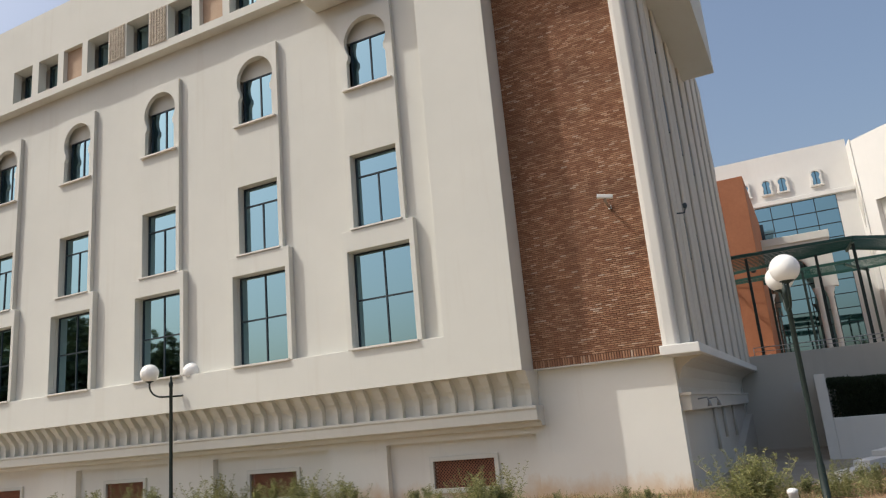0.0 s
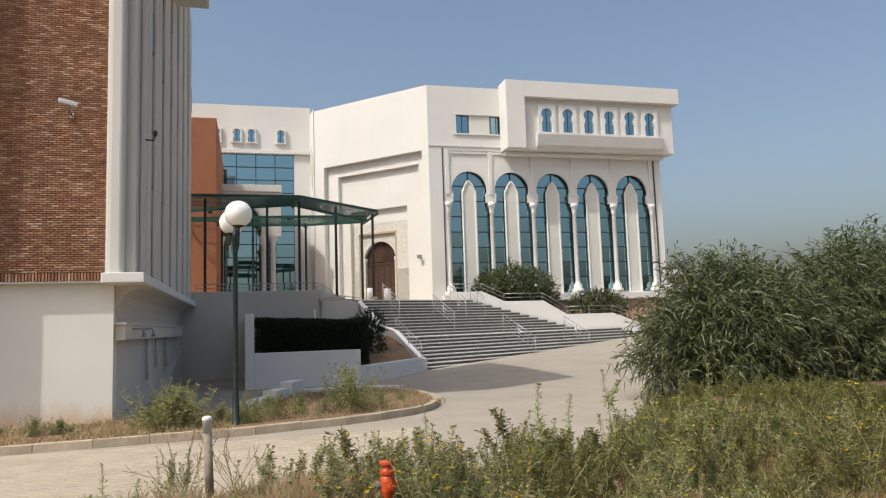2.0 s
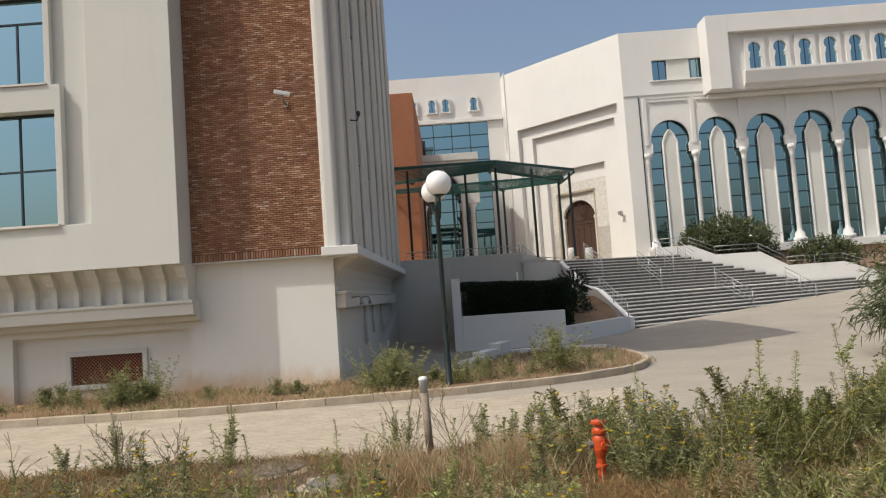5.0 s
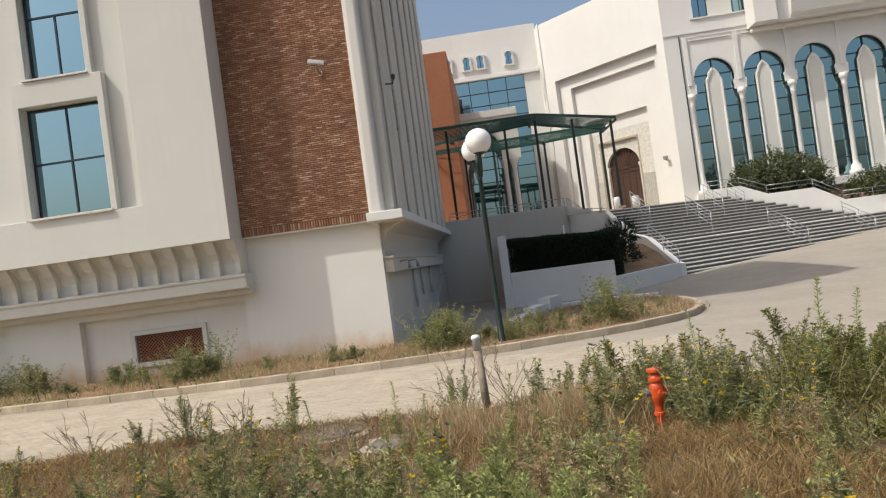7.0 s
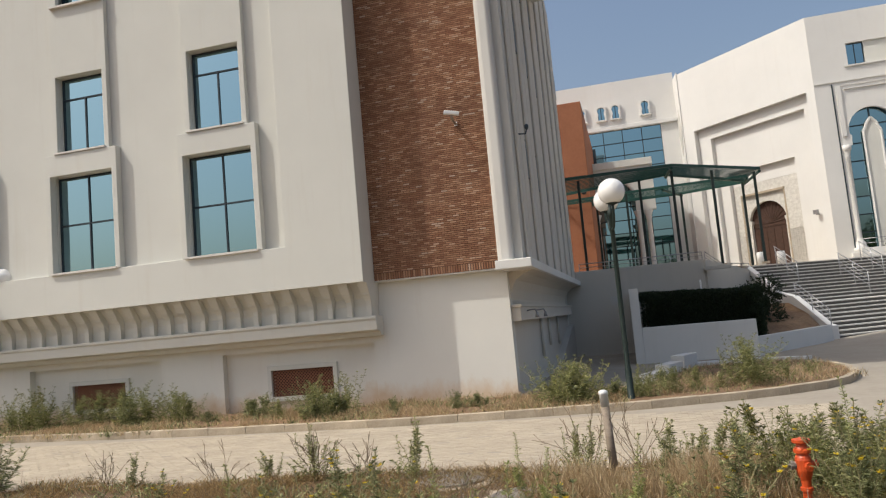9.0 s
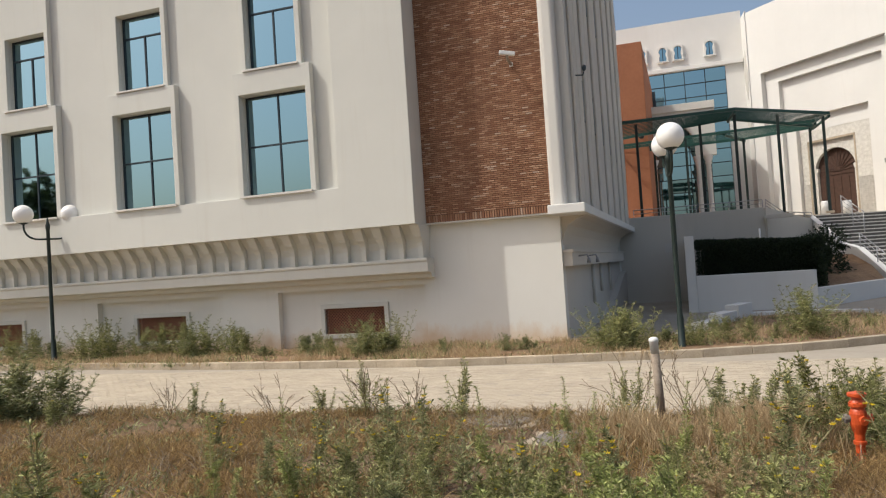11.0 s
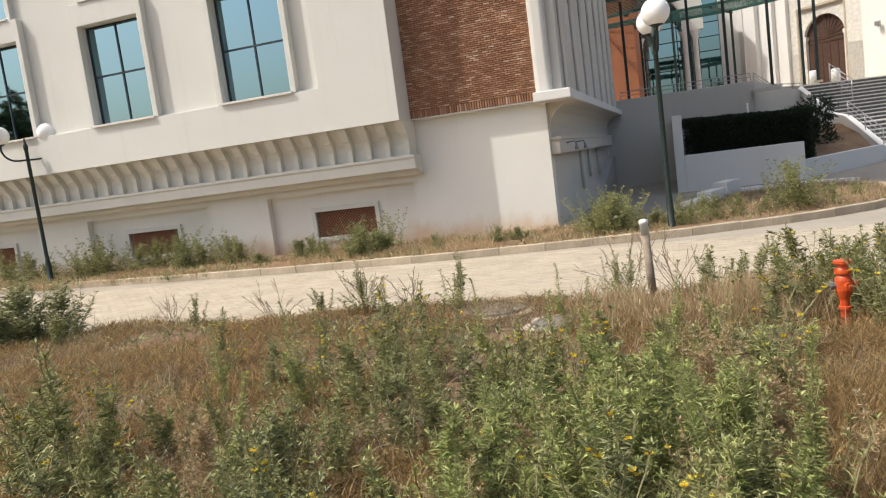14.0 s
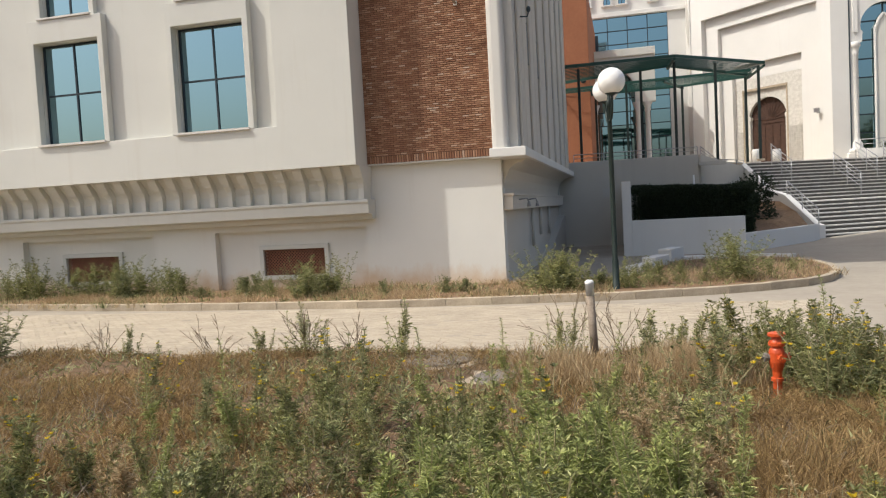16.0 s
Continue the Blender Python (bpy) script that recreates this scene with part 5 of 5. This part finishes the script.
for x, y, s in ((-7.2, 16.2, 1.0), (-7.6, 16.3, 1.0), (-6.9, 16.4, 0.9), (-7.4, 16.0, 0.9), (-9.7, 17.0, 0.85), (-9.3, 17.1, 0.7), (-11.9, 17.1, 0.85), (-11.6, 17.2, 0.8), (-12.9, 17.3, 1.0), (-13.3, 17.2, 0.95), (-13.7, 17.2, 1.0), (-14.6, 17.4, 1.0), (-15.1, 17.3, 0.9), (-16.4, 17.4, 1.05), (-16.9, 17.4, 1.0), (-17.4, 17.4, 0.9), (-18.4, 17.3, 1.0), (-19.2, 17.4, 1.0), (-20.3, 17.4, 1.0), (-22.0, 17.4, 1.0),
                (-24, 17.4, 1.1), (-4.1, 16.4, 0.5), (-3.6, 16.5, 0.55), (-1.6, 16.0, 0.95), (-1.2, 16.1, 0.9), (-1.9, 16.2, 0.9), (-1.5, 16.4, 0.9), (-0.6, 16.6, 0.7), (0.1, 16.5, 0.6), (-0.1, 16.8, 0.6), (0.7, 16.9, 0.6), (1.2, 17.2, 0.55), (2.3, 17.6, 1.1), (2.45, 17.5, 1.0), (0.4, 17.6, 0.6), (1.7, 17.4, 0.4), (3.2, 18.2, 0.4), (3.9, 19.2, 0.35), (-5.6, 16.3, 0.45), (-8.6, 16.5, 0.5), (-10.6, 16.6, 0.5)):
    verge_weed(x, y, s)

for x, y, q in ((-9.9, 8.5, 1.15), (-9.4, 8.8, 1.0), (-10.4, 8.7, 1.1), (-10.9, 8.4, 1.1), (-10.0, 8.1, 1.0)):
    verge_weed(x, y, q, lift(x, y))
for x, y in ((1.55, 7.3), (1.7, 6.9), (1.05, 7.5), (0.95, 7.35), (1.75, 7.25), (1.6, 7.5), (2.05, 7.1), (1.95, 7.6), (0.75, 8.9), (0.95, 9.1), (1.2, 9.0), (1.5, 9.2), (0.6, 9.2), (1.6, 6.72)):
    plant(rp.choice(kinds[:8]), x, y, 1.1)

# ---- dry grass and low herbs (uncountable) ----
def grass_field(name, label, n, mat, spot, height, width, lean, seed):
    rs = np.random.RandomState(seed)
    base, way, ln, wd = [], [], [], []
    rr = random.Random(seed)
    while len(base) < n:
        x, y = spot(rr)
        k = noise.noise((x * 0.9, y * 0.9, seed * 0.37))
        if rr.random() > 0.5 + 1.5 * k:
            continue
        for _ in range(3):
            bx, by = x + rr.gauss(0, 0.03), y + rr.gauss(0, 0.03)
            base.append((bx, by, (lift(bx, by) if in_field(bx, by) else 0.11) - 0.02))
            way.append((rr.gauss(0, lean), rr.gauss(0, lean), 1))
            ln.append(height * rr.uniform(0.5, 1.35))
            wd.append(width * rr.uniform(0.7, 1.3))
    v, f = blades(base, way, np.array(ln), np.array(wd), 0.25, seed)
    ob = new(name, mesh_of(name, v, f, mat))
    return tagged(ob, label, "grass", kind="stuff")


def spot_field(rr):
    while True:
        y = rr.uniform(1.6, 9.6) if rr.random() < 0.85 else rr.uniform(-6, 3)
        x = rr.uniform(-y * 1.15 - 1.0, y * 1.0 + 1.0) if y > 3 else rr.uniform(-8, 7)
        if in_field(x, y) and math.hypot(x - 1.27, y - 7.0) > 0.12:
            return x, y


def spot_dry(rr):
    while True:
        y = rr.uniform(2.0, 4.8)
        x = y * rr.uniform(0.1, 0.36)
        if not (0.95 < x < 1.5 and y > 5.2):
            return x, y


def spot_straw(rr):
    return rr.gauss(0.45, 0.55), rr.gauss(8.1, 0.45)


def spot_verge(rr):
    while True:
        x = rr.uniform(-26, 4.8)
        y = rr.uniform(15.0, 18.0) if x < -0.3 else rr.uniform(16.2, 22.8)
        if x < -0.3 or (y > 15.9 + max(0, x - 1) * 0.55 and x > (y - 18.8) * 0.33 - 0.1):
            return x, y


def spot_east(rr):
    while True:
        x, y = rr.uniform(0.8, 12.5), rr.uniform(5.5, 17.0)
        if in_field(x, y) and x / y < 1.05 and not (x < 1.9 and y < 7.7):
            return x, y


grass_field("dry_grass", "dry brown matted grass of the field", 190000, DRYB, spot_field, 0.2, 0.0055, 0.95, 3)
grass_field("dry_stalks", "tall dry brown grass in the field", 13000, DRYB, spot_dry, 0.34, 0.0042, 0.6, 12)
grass_field("dead_stalks", "grey dead stalks tangled in the field", 12000, STALK, spot_field, 0.32, 0.005, 0.7, 14)
grass_field("straw_grass", "pale dry straw grass around a post", 12000, DRY, spot_straw, 0.4, 0.007, 0.3, 4)
grass_field("verge_grass", "thin dry grass on the verge", 20000, DRY, spot_verge, 0.27, 0.009, 0.45, 5)
grass_field("verge_herbs", "low green herbs on the verge", 9000, LEAF2, spot_verge, 0.2, 0.016, 0.6, 9)
grass_field("low_herbs", "low grey-green herbs between the thistles", 17000, LEAF2, spot_field, 0.15, 0.015, 0.9, 6)
grass_field("tall_herbs", "dense green weeds on the east side of the field", 70000, THICK, spot_east, 0.22, 0.013, 0.8, 7)

# dead twiggy stems by the road
for k, (x, y, h) in enumerate(((-4.35, 9.4, 0.75), (-4.5, 9.5, 0.8), (-5.9, 9.45, 0.7), (-7.7, 9.3, 0.6), (-0.75, 9.3, 0.9), (-0.15, 9.25, 0.85), (-3.7, 9.35, 0.6))):
    rs = np.random.RandomState(300 + k)
    bm = bmesh.new()
    for i in range(9):
        a = rs.uniform(0, 6.28)
        pts = stem_path(rs, (rs.normal() * 0.05, rs.normal() * 0.05, -0.03), (0.45 * math.cos(a), 0.45 * math.sin(a), 1), h * rs.uniform(0.6, 1.1), 5, 0.16)
        for p, q in zip(pts, pts[1:]):
            rod(bm, p, q, 0.004, 3)
        for j in range(4):
            p, d = along(pts, rs.uniform(0.35, 0.95))
            rod(bm, p, p + d / np.linalg.norm(d) * 0.1 + rs.normal(size=3) * 0.05, 0.003, 3)
    ob = finish("dead_weed", bm, TWIG)
    ob.location = (x, y, lift(x, y))
    tagged(ob, "dead twiggy grey weed at the road edge", "weed", "dead weeds")


# ---- shrubs ----
def shrub(name, label, centre_blobs, n, leaf, width, mat, seed, droop=0.35, trunk=True, z0=0.1):
    """Crown of many small leaves on twigs round several uneven lobes, over branching stems."""
    rs = np.random.RandomState(seed)
    ob = thing(name, label, "shrub")
    base, way, ln, wd = [], [], [], []
    vol = np.array([b[3] ** 2 for b in centre_blobs])
    vol = vol / vol.sum()
    bm = bmesh.new()
    root = np.mean([b[:2] for b in centre_blobs], 0)
    for b in centre_blobs:
        c = np.array(b[:3])
        foot = np.array([root[0] + (c[0] - root[0]) * 0.5, root[1] + (c[1] - root[1]) * 0.5, z0])
        pts = stem_path(rs, foot, c - foot, np.linalg.norm(c - foot), 5, 0.1)
        for i, (p, q) in enumerate(zip(pts, pts[1:])):
            rod(bm, p, q, 0.035 * (1 - i * 0.15), 5)
    twigs = n // 14
    for i in range(twigs):
        b = centre_blobs[rs.choice(len(centre_blobs), p=vol)]
        d = rs.normal(size=3)
        d /= np.linalg.norm(d)
        rad = b[3] * rs.uniform(0.45, 1.0) ** 0.6 * (1 + 0.28 * noise.noise((d[0] * 2 + b[0], d[1] * 2, d[2] * 2)))
        p = np.array(b[:3]) + d * rad * np.array([1, 1, 0.85])
        if p[2] < z0:
            continue
        tw = d + np.array([0, 0, 0.35]) + rs.normal(size=3) * 0.35
        tw /= np.linalg.norm(tw)
        tl = rs.uniform(0.25, 0.6) * leaf / 0.16
        for j in range(14):
            t = rs.uniform(0, 1)
            base.append(p + tw * tl * t)
            way.append(tw * 0.8 + rs.normal(size=3) * 0.6)
            ln.append(leaf * rs.uniform(0.6, 1.25))
            wd.append(width * rs.uniform(0.8, 1.2))
    v, f = blades(base, way, np.array(ln), np.array(wd), droop, seed)
    part("stems", bm, TWIG, ob)
    cr = new("crown", mesh_of("crown", v, f, mat))
    cr.parent = ob
    return ob


shrub("willow_shrub", "large dark green narrow-leaved shrub at the field edge", [(12.1, 17.1, 2.35, 1.0), (13.1, 17.2, 2.2, 1.1), (11.3, 17.0, 1.6, 0.95), (12.4, 16.6, 1.4, 1.15), (10.5, 16.9, 1.0, 0.7), (13.9, 17.2, 1.5, 1.1), (13.6, 16.6, 0.9, 0.9), (11.4, 16.5, 0.7, 0.8), (14.6, 17.4, 2.0, 0.8)], 38000, 0.32, 0.03, BUSHL, 11, droop=0.45)
shrub("willow_shrub", "large dark green narrow-leaved shrub beside a lower one", [(16.6, 17.3, 2.6, 1.15), (17.8, 17.4, 2.9, 1.3), (15.8, 16.9, 1.5, 1.0), (17.3, 16.7, 1.3, 1.2), (19.3, 17.6, 2.5, 1.4), (16.2, 16.5, 0.7, 0.9), (18.6, 16.6, 1.0, 1.2)], 38000, 0.32, 0.03, BUSHL, 12, droop=0.45)


def clipped_hedge(x0, x1, y0, y1, z0, top, n, seed):
    """Hedge cut to a slightly uneven block: short leaves over all its faces, stems and a solid shade-dark core inside.
    """
    rs = np.random.RandomState(seed)
    ob = thing("hedge", "dark clipped hedge inside a white planter", "hedge")
    bm = bmesh.new()
    for i in range(26):
        x, y = rs.uniform(x0 + 0.2, x1 - 0.2), rs.uniform(y0 + 0.2, y1 - 0.2)
        rod(bm, (x, y, z0 - 0.05), (x + rs.normal() * 0.15, y + rs.normal() * 0.15, top(x) - 0.2), 0.02, 5)
    part("stems", bm, TWIG, ob)
    # solid near-black block stands in for the shade between the leaves
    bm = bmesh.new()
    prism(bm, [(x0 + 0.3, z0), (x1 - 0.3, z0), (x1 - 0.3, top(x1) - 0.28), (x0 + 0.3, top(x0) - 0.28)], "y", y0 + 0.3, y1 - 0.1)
    part("shade_core", bm, HEDGE, ob)
    base, way = [], []
    while len(base) < n:
        x, y, k = rs.uniform(x0, x1), rs.uniform(y0, y1), rs.uniform()
        t = top(x) + 0.05 * noise.noise((x * 1.3, y * 1.3, 0.0))
        deep = rs.uniform(0, 0.3)
        if k < 0.5:
            p, d = (x, y, t - deep), (0, 0, 1)
        elif k < 0.85:
            p, d = (x, y0 + deep + 0.08 * noise.noise((x * 1.7, 0.0, t * 1.7)), rs.uniform(z0, t)), (0, -1, 0.3)
        else:
            p, d = (x1 - deep, y, rs.uniform(z0, t)), (1, 0, 0.3)
        base.append(p)
        way.append(np.array(d) * 0.6 + rs.normal(size=3) * 0.7)
    v, f = blades(base, way, rs.uniform(0.05, 0.1, n), rs.uniform(0.025, 0.04, n), 0.2, seed)
    cr = new("crown", mesh_of("crown", v, f, HEDGE))
    cr.parent = ob
    return ob


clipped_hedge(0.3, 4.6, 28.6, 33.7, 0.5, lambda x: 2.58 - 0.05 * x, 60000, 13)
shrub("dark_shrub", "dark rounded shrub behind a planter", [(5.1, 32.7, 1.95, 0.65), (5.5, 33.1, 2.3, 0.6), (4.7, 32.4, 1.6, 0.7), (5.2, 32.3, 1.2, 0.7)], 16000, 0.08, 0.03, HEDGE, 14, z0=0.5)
shrub("round_tree", "small green rounded tree before tall glazing", [(15.6, 45.3, 4.3, 1.1), (17.0, 45.2, 4.7, 1.25), (18.3, 45.2, 4.4, 1.2), (19.2, 45.3, 3.7, 0.8), (14.9, 45.4, 3.9, 0.7)], 26000, 0.16, 0.05, BUSHL, 15, z0=2.0)
shrub("dark_shrub", "dark shrub beside a white parapet", [(21.6, 44.6, 2.9, 0.9), (22.8, 44.7, 3.2, 0.9), (23.8, 44.8, 2.9, 0.9)], 12000, 0.16, 0.05, BUSHL, 16, z0=2.0)

# trees far behind the viewer, mirrored in the glazing
tr = random.Random(21)
for k in range(16):
    x, y, h = -115 + 15.5 * k + tr.uniform(-4, 4), -48 + tr.uniform(-8, 8), tr.uniform(8, 13)
    shrub("far_tree", "dark broad tree in a distant row", [(x + tr.uniform(-3, 3), y + tr.uniform(-2, 2), h * tr.uniform(0.45, 0.8), h * tr.uniform(0.2, 0.32)) for _ in range(6)], 2600, 0.75, 0.42, BUSHL, 400 + k, z0=0.3)
for x, y, h in ((-56, -17, 12), (-70, -13, 19), (-80, -21, 22), (-88, -9, 20), (-99, -17, 22)):
    shrub("far_tree", "dark tall tree near a field", [(x + tr.uniform(-3, 3), y + tr.uniform(-2, 2), h * tr.uniform(0.3, 0.78), h * tr.uniform(0.18, 0.26)) for _ in range(8)], 9000, 0.9, 0.5, BUSHL, 430 + int(h) + int(-x), z0=0.3)
# ---- bricks, pavers and other pieces ----
def brick_verts(x0, x1, y0, y1, z0, z1, c=0.006):
    return [(x0, y1, z0), (x1, y1, z0), (x1, y1, z1), (x0, y1, z1), (x0 + c, y0, z0 + c), (x1 - c, y0, z0 + c), (x1 - c, y0, z1 - c), (x0 + c, y0, z1 - c)]


BRICK_FACES = [(4, 5, 6, 7), (0, 1, 5, 4), (1, 2, 6, 5), (2, 3, 7, 6), (3, 0, 4, 7)]


def pieces_mesh(name, verts, faces, mat):
    me = bpy.data.meshes.new(name)
    me.from_pydata(verts, [], faces)
    me.materials.append(mat)
    return me


rb = random.Random(5)
single = [pieces_mesh("brick", brick_verts(-BLEN / 2 + 0.003, BLEN / 2 - 0.003, -d, 0.0, 0.006, COURSE - 0.006), BRICK_FACES, BRICKP) for d in (0.014, 0.02, 0.026)]
vs, fs = [], []
count = 0
for j in range(int((BZ1 - BZ0) / COURSE)):
    z = BZ0 + j * COURSE
    x = BX0 + (0.0 if j % 2 else -BLEN / 2)
    while x < BX1 - 0.02:
        a, b = max(x, BX0) + 0.003, min(x + BLEN, BX1) - 0.003
        whole = b - a > BLEN - 0.008
        if whole and count < 300 and -4.9 < x < -3.2 and 3.4 < z < 6.0:
            ob = new("brick", rb.choice(single))
            ob.parent = panel
            ob.location = (x + BLEN / 2, 17.834 + rb.uniform(-0.003, 0.003), z)
            count += 1
        elif b - a > 0.02:
            d = rb.uniform(0.009, 0.022)
            n = len(vs)
            vs += brick_verts(a, b, 17.834 - d, 17.834, z + 0.006, z + COURSE - 0.006)
            fs += [tuple(n + i for i in f) for f in BRICK_FACES]
        x += BLEN
field = new("brick_field", pieces_mesh("brick_field", vs, fs, BRICK))
field.parent = panel
field["kind"] = "stuff"
sold = pieces_mesh("soldier_brick", brick_verts(-0.026, 0.026, -0.035, 0.0, 0.0, 0.178), BRICK_FACES, BRICKP)
for i in range(int((BX1 - BX0) / 0.066)):
    ob = new("soldier_brick", sold)
    ob.parent = panel
    ob.location = (BX0 + 0.033 + i * 0.066, 17.834, 3.303)

# pavers of the near road
rv, rf, count = [], [], 0
PL, PW = 0.22, 0.11
pav = [pieces_mesh("paver", [(a, b, c) for a, b, c in ((-0.1085, -0.0535, 0), (0.1085, -0.0535, 0), (0.1085, 0.0535, 0), (-0.1085, 0.0535, 0), (-0.1045, -0.0495, 0.007), (0.1045, -0.0495, 0.007), (0.1045, 0.0495, 0.007), (-0.1045, 0.0495, 0.007))], BRICK_FACES, PAVEP)]
y = 9.7
j = 0
while y < 14.75:
    x = -24.0 + (PL / 2 if j % 2 else 0)
    while x < 3.2:
        if field_edge(x) + 0.2 < y and y < 14.72 + 0.05 * max(0.0, -6 - x) and rb.random() > 0.015:
            z = lift(x, y) - 0.004 + rb.uniform(-0.002, 0.003)
            if count < 300 and -3.6 < x < 0.2 and 10.0 < y < 12.2:
                ob = new("paver", pav[0])
                ob.parent = plaza
                ob.location = (x, y, z)
                count += 1
            else:
                n = len(rv)
                a, b = PL / 2 - 0.0015, PW / 2 - 0.0015
                c = 0.004
                rv += [(x - a, y - b, z), (x + a, y - b, z), (x + a, y + b, z), (x - a, y + b, z), (x - a + c, y - b + c, z + 0.007), (x + a - c, y - b + c, z + 0.007), (x + a - c, y + b - c, z + 0.007), (x - a + c, y + b - c, z + 0.007)]
                rf += [tuple(n + i for i in f) for f in BRICK_FACES]
        x += PL
    y += PW
    j += 1
pf = new("paver_field", pieces_mesh("paver_field", rv, rf, PAVE))
pf.parent = plaza
pf["kind"] = "stuff"
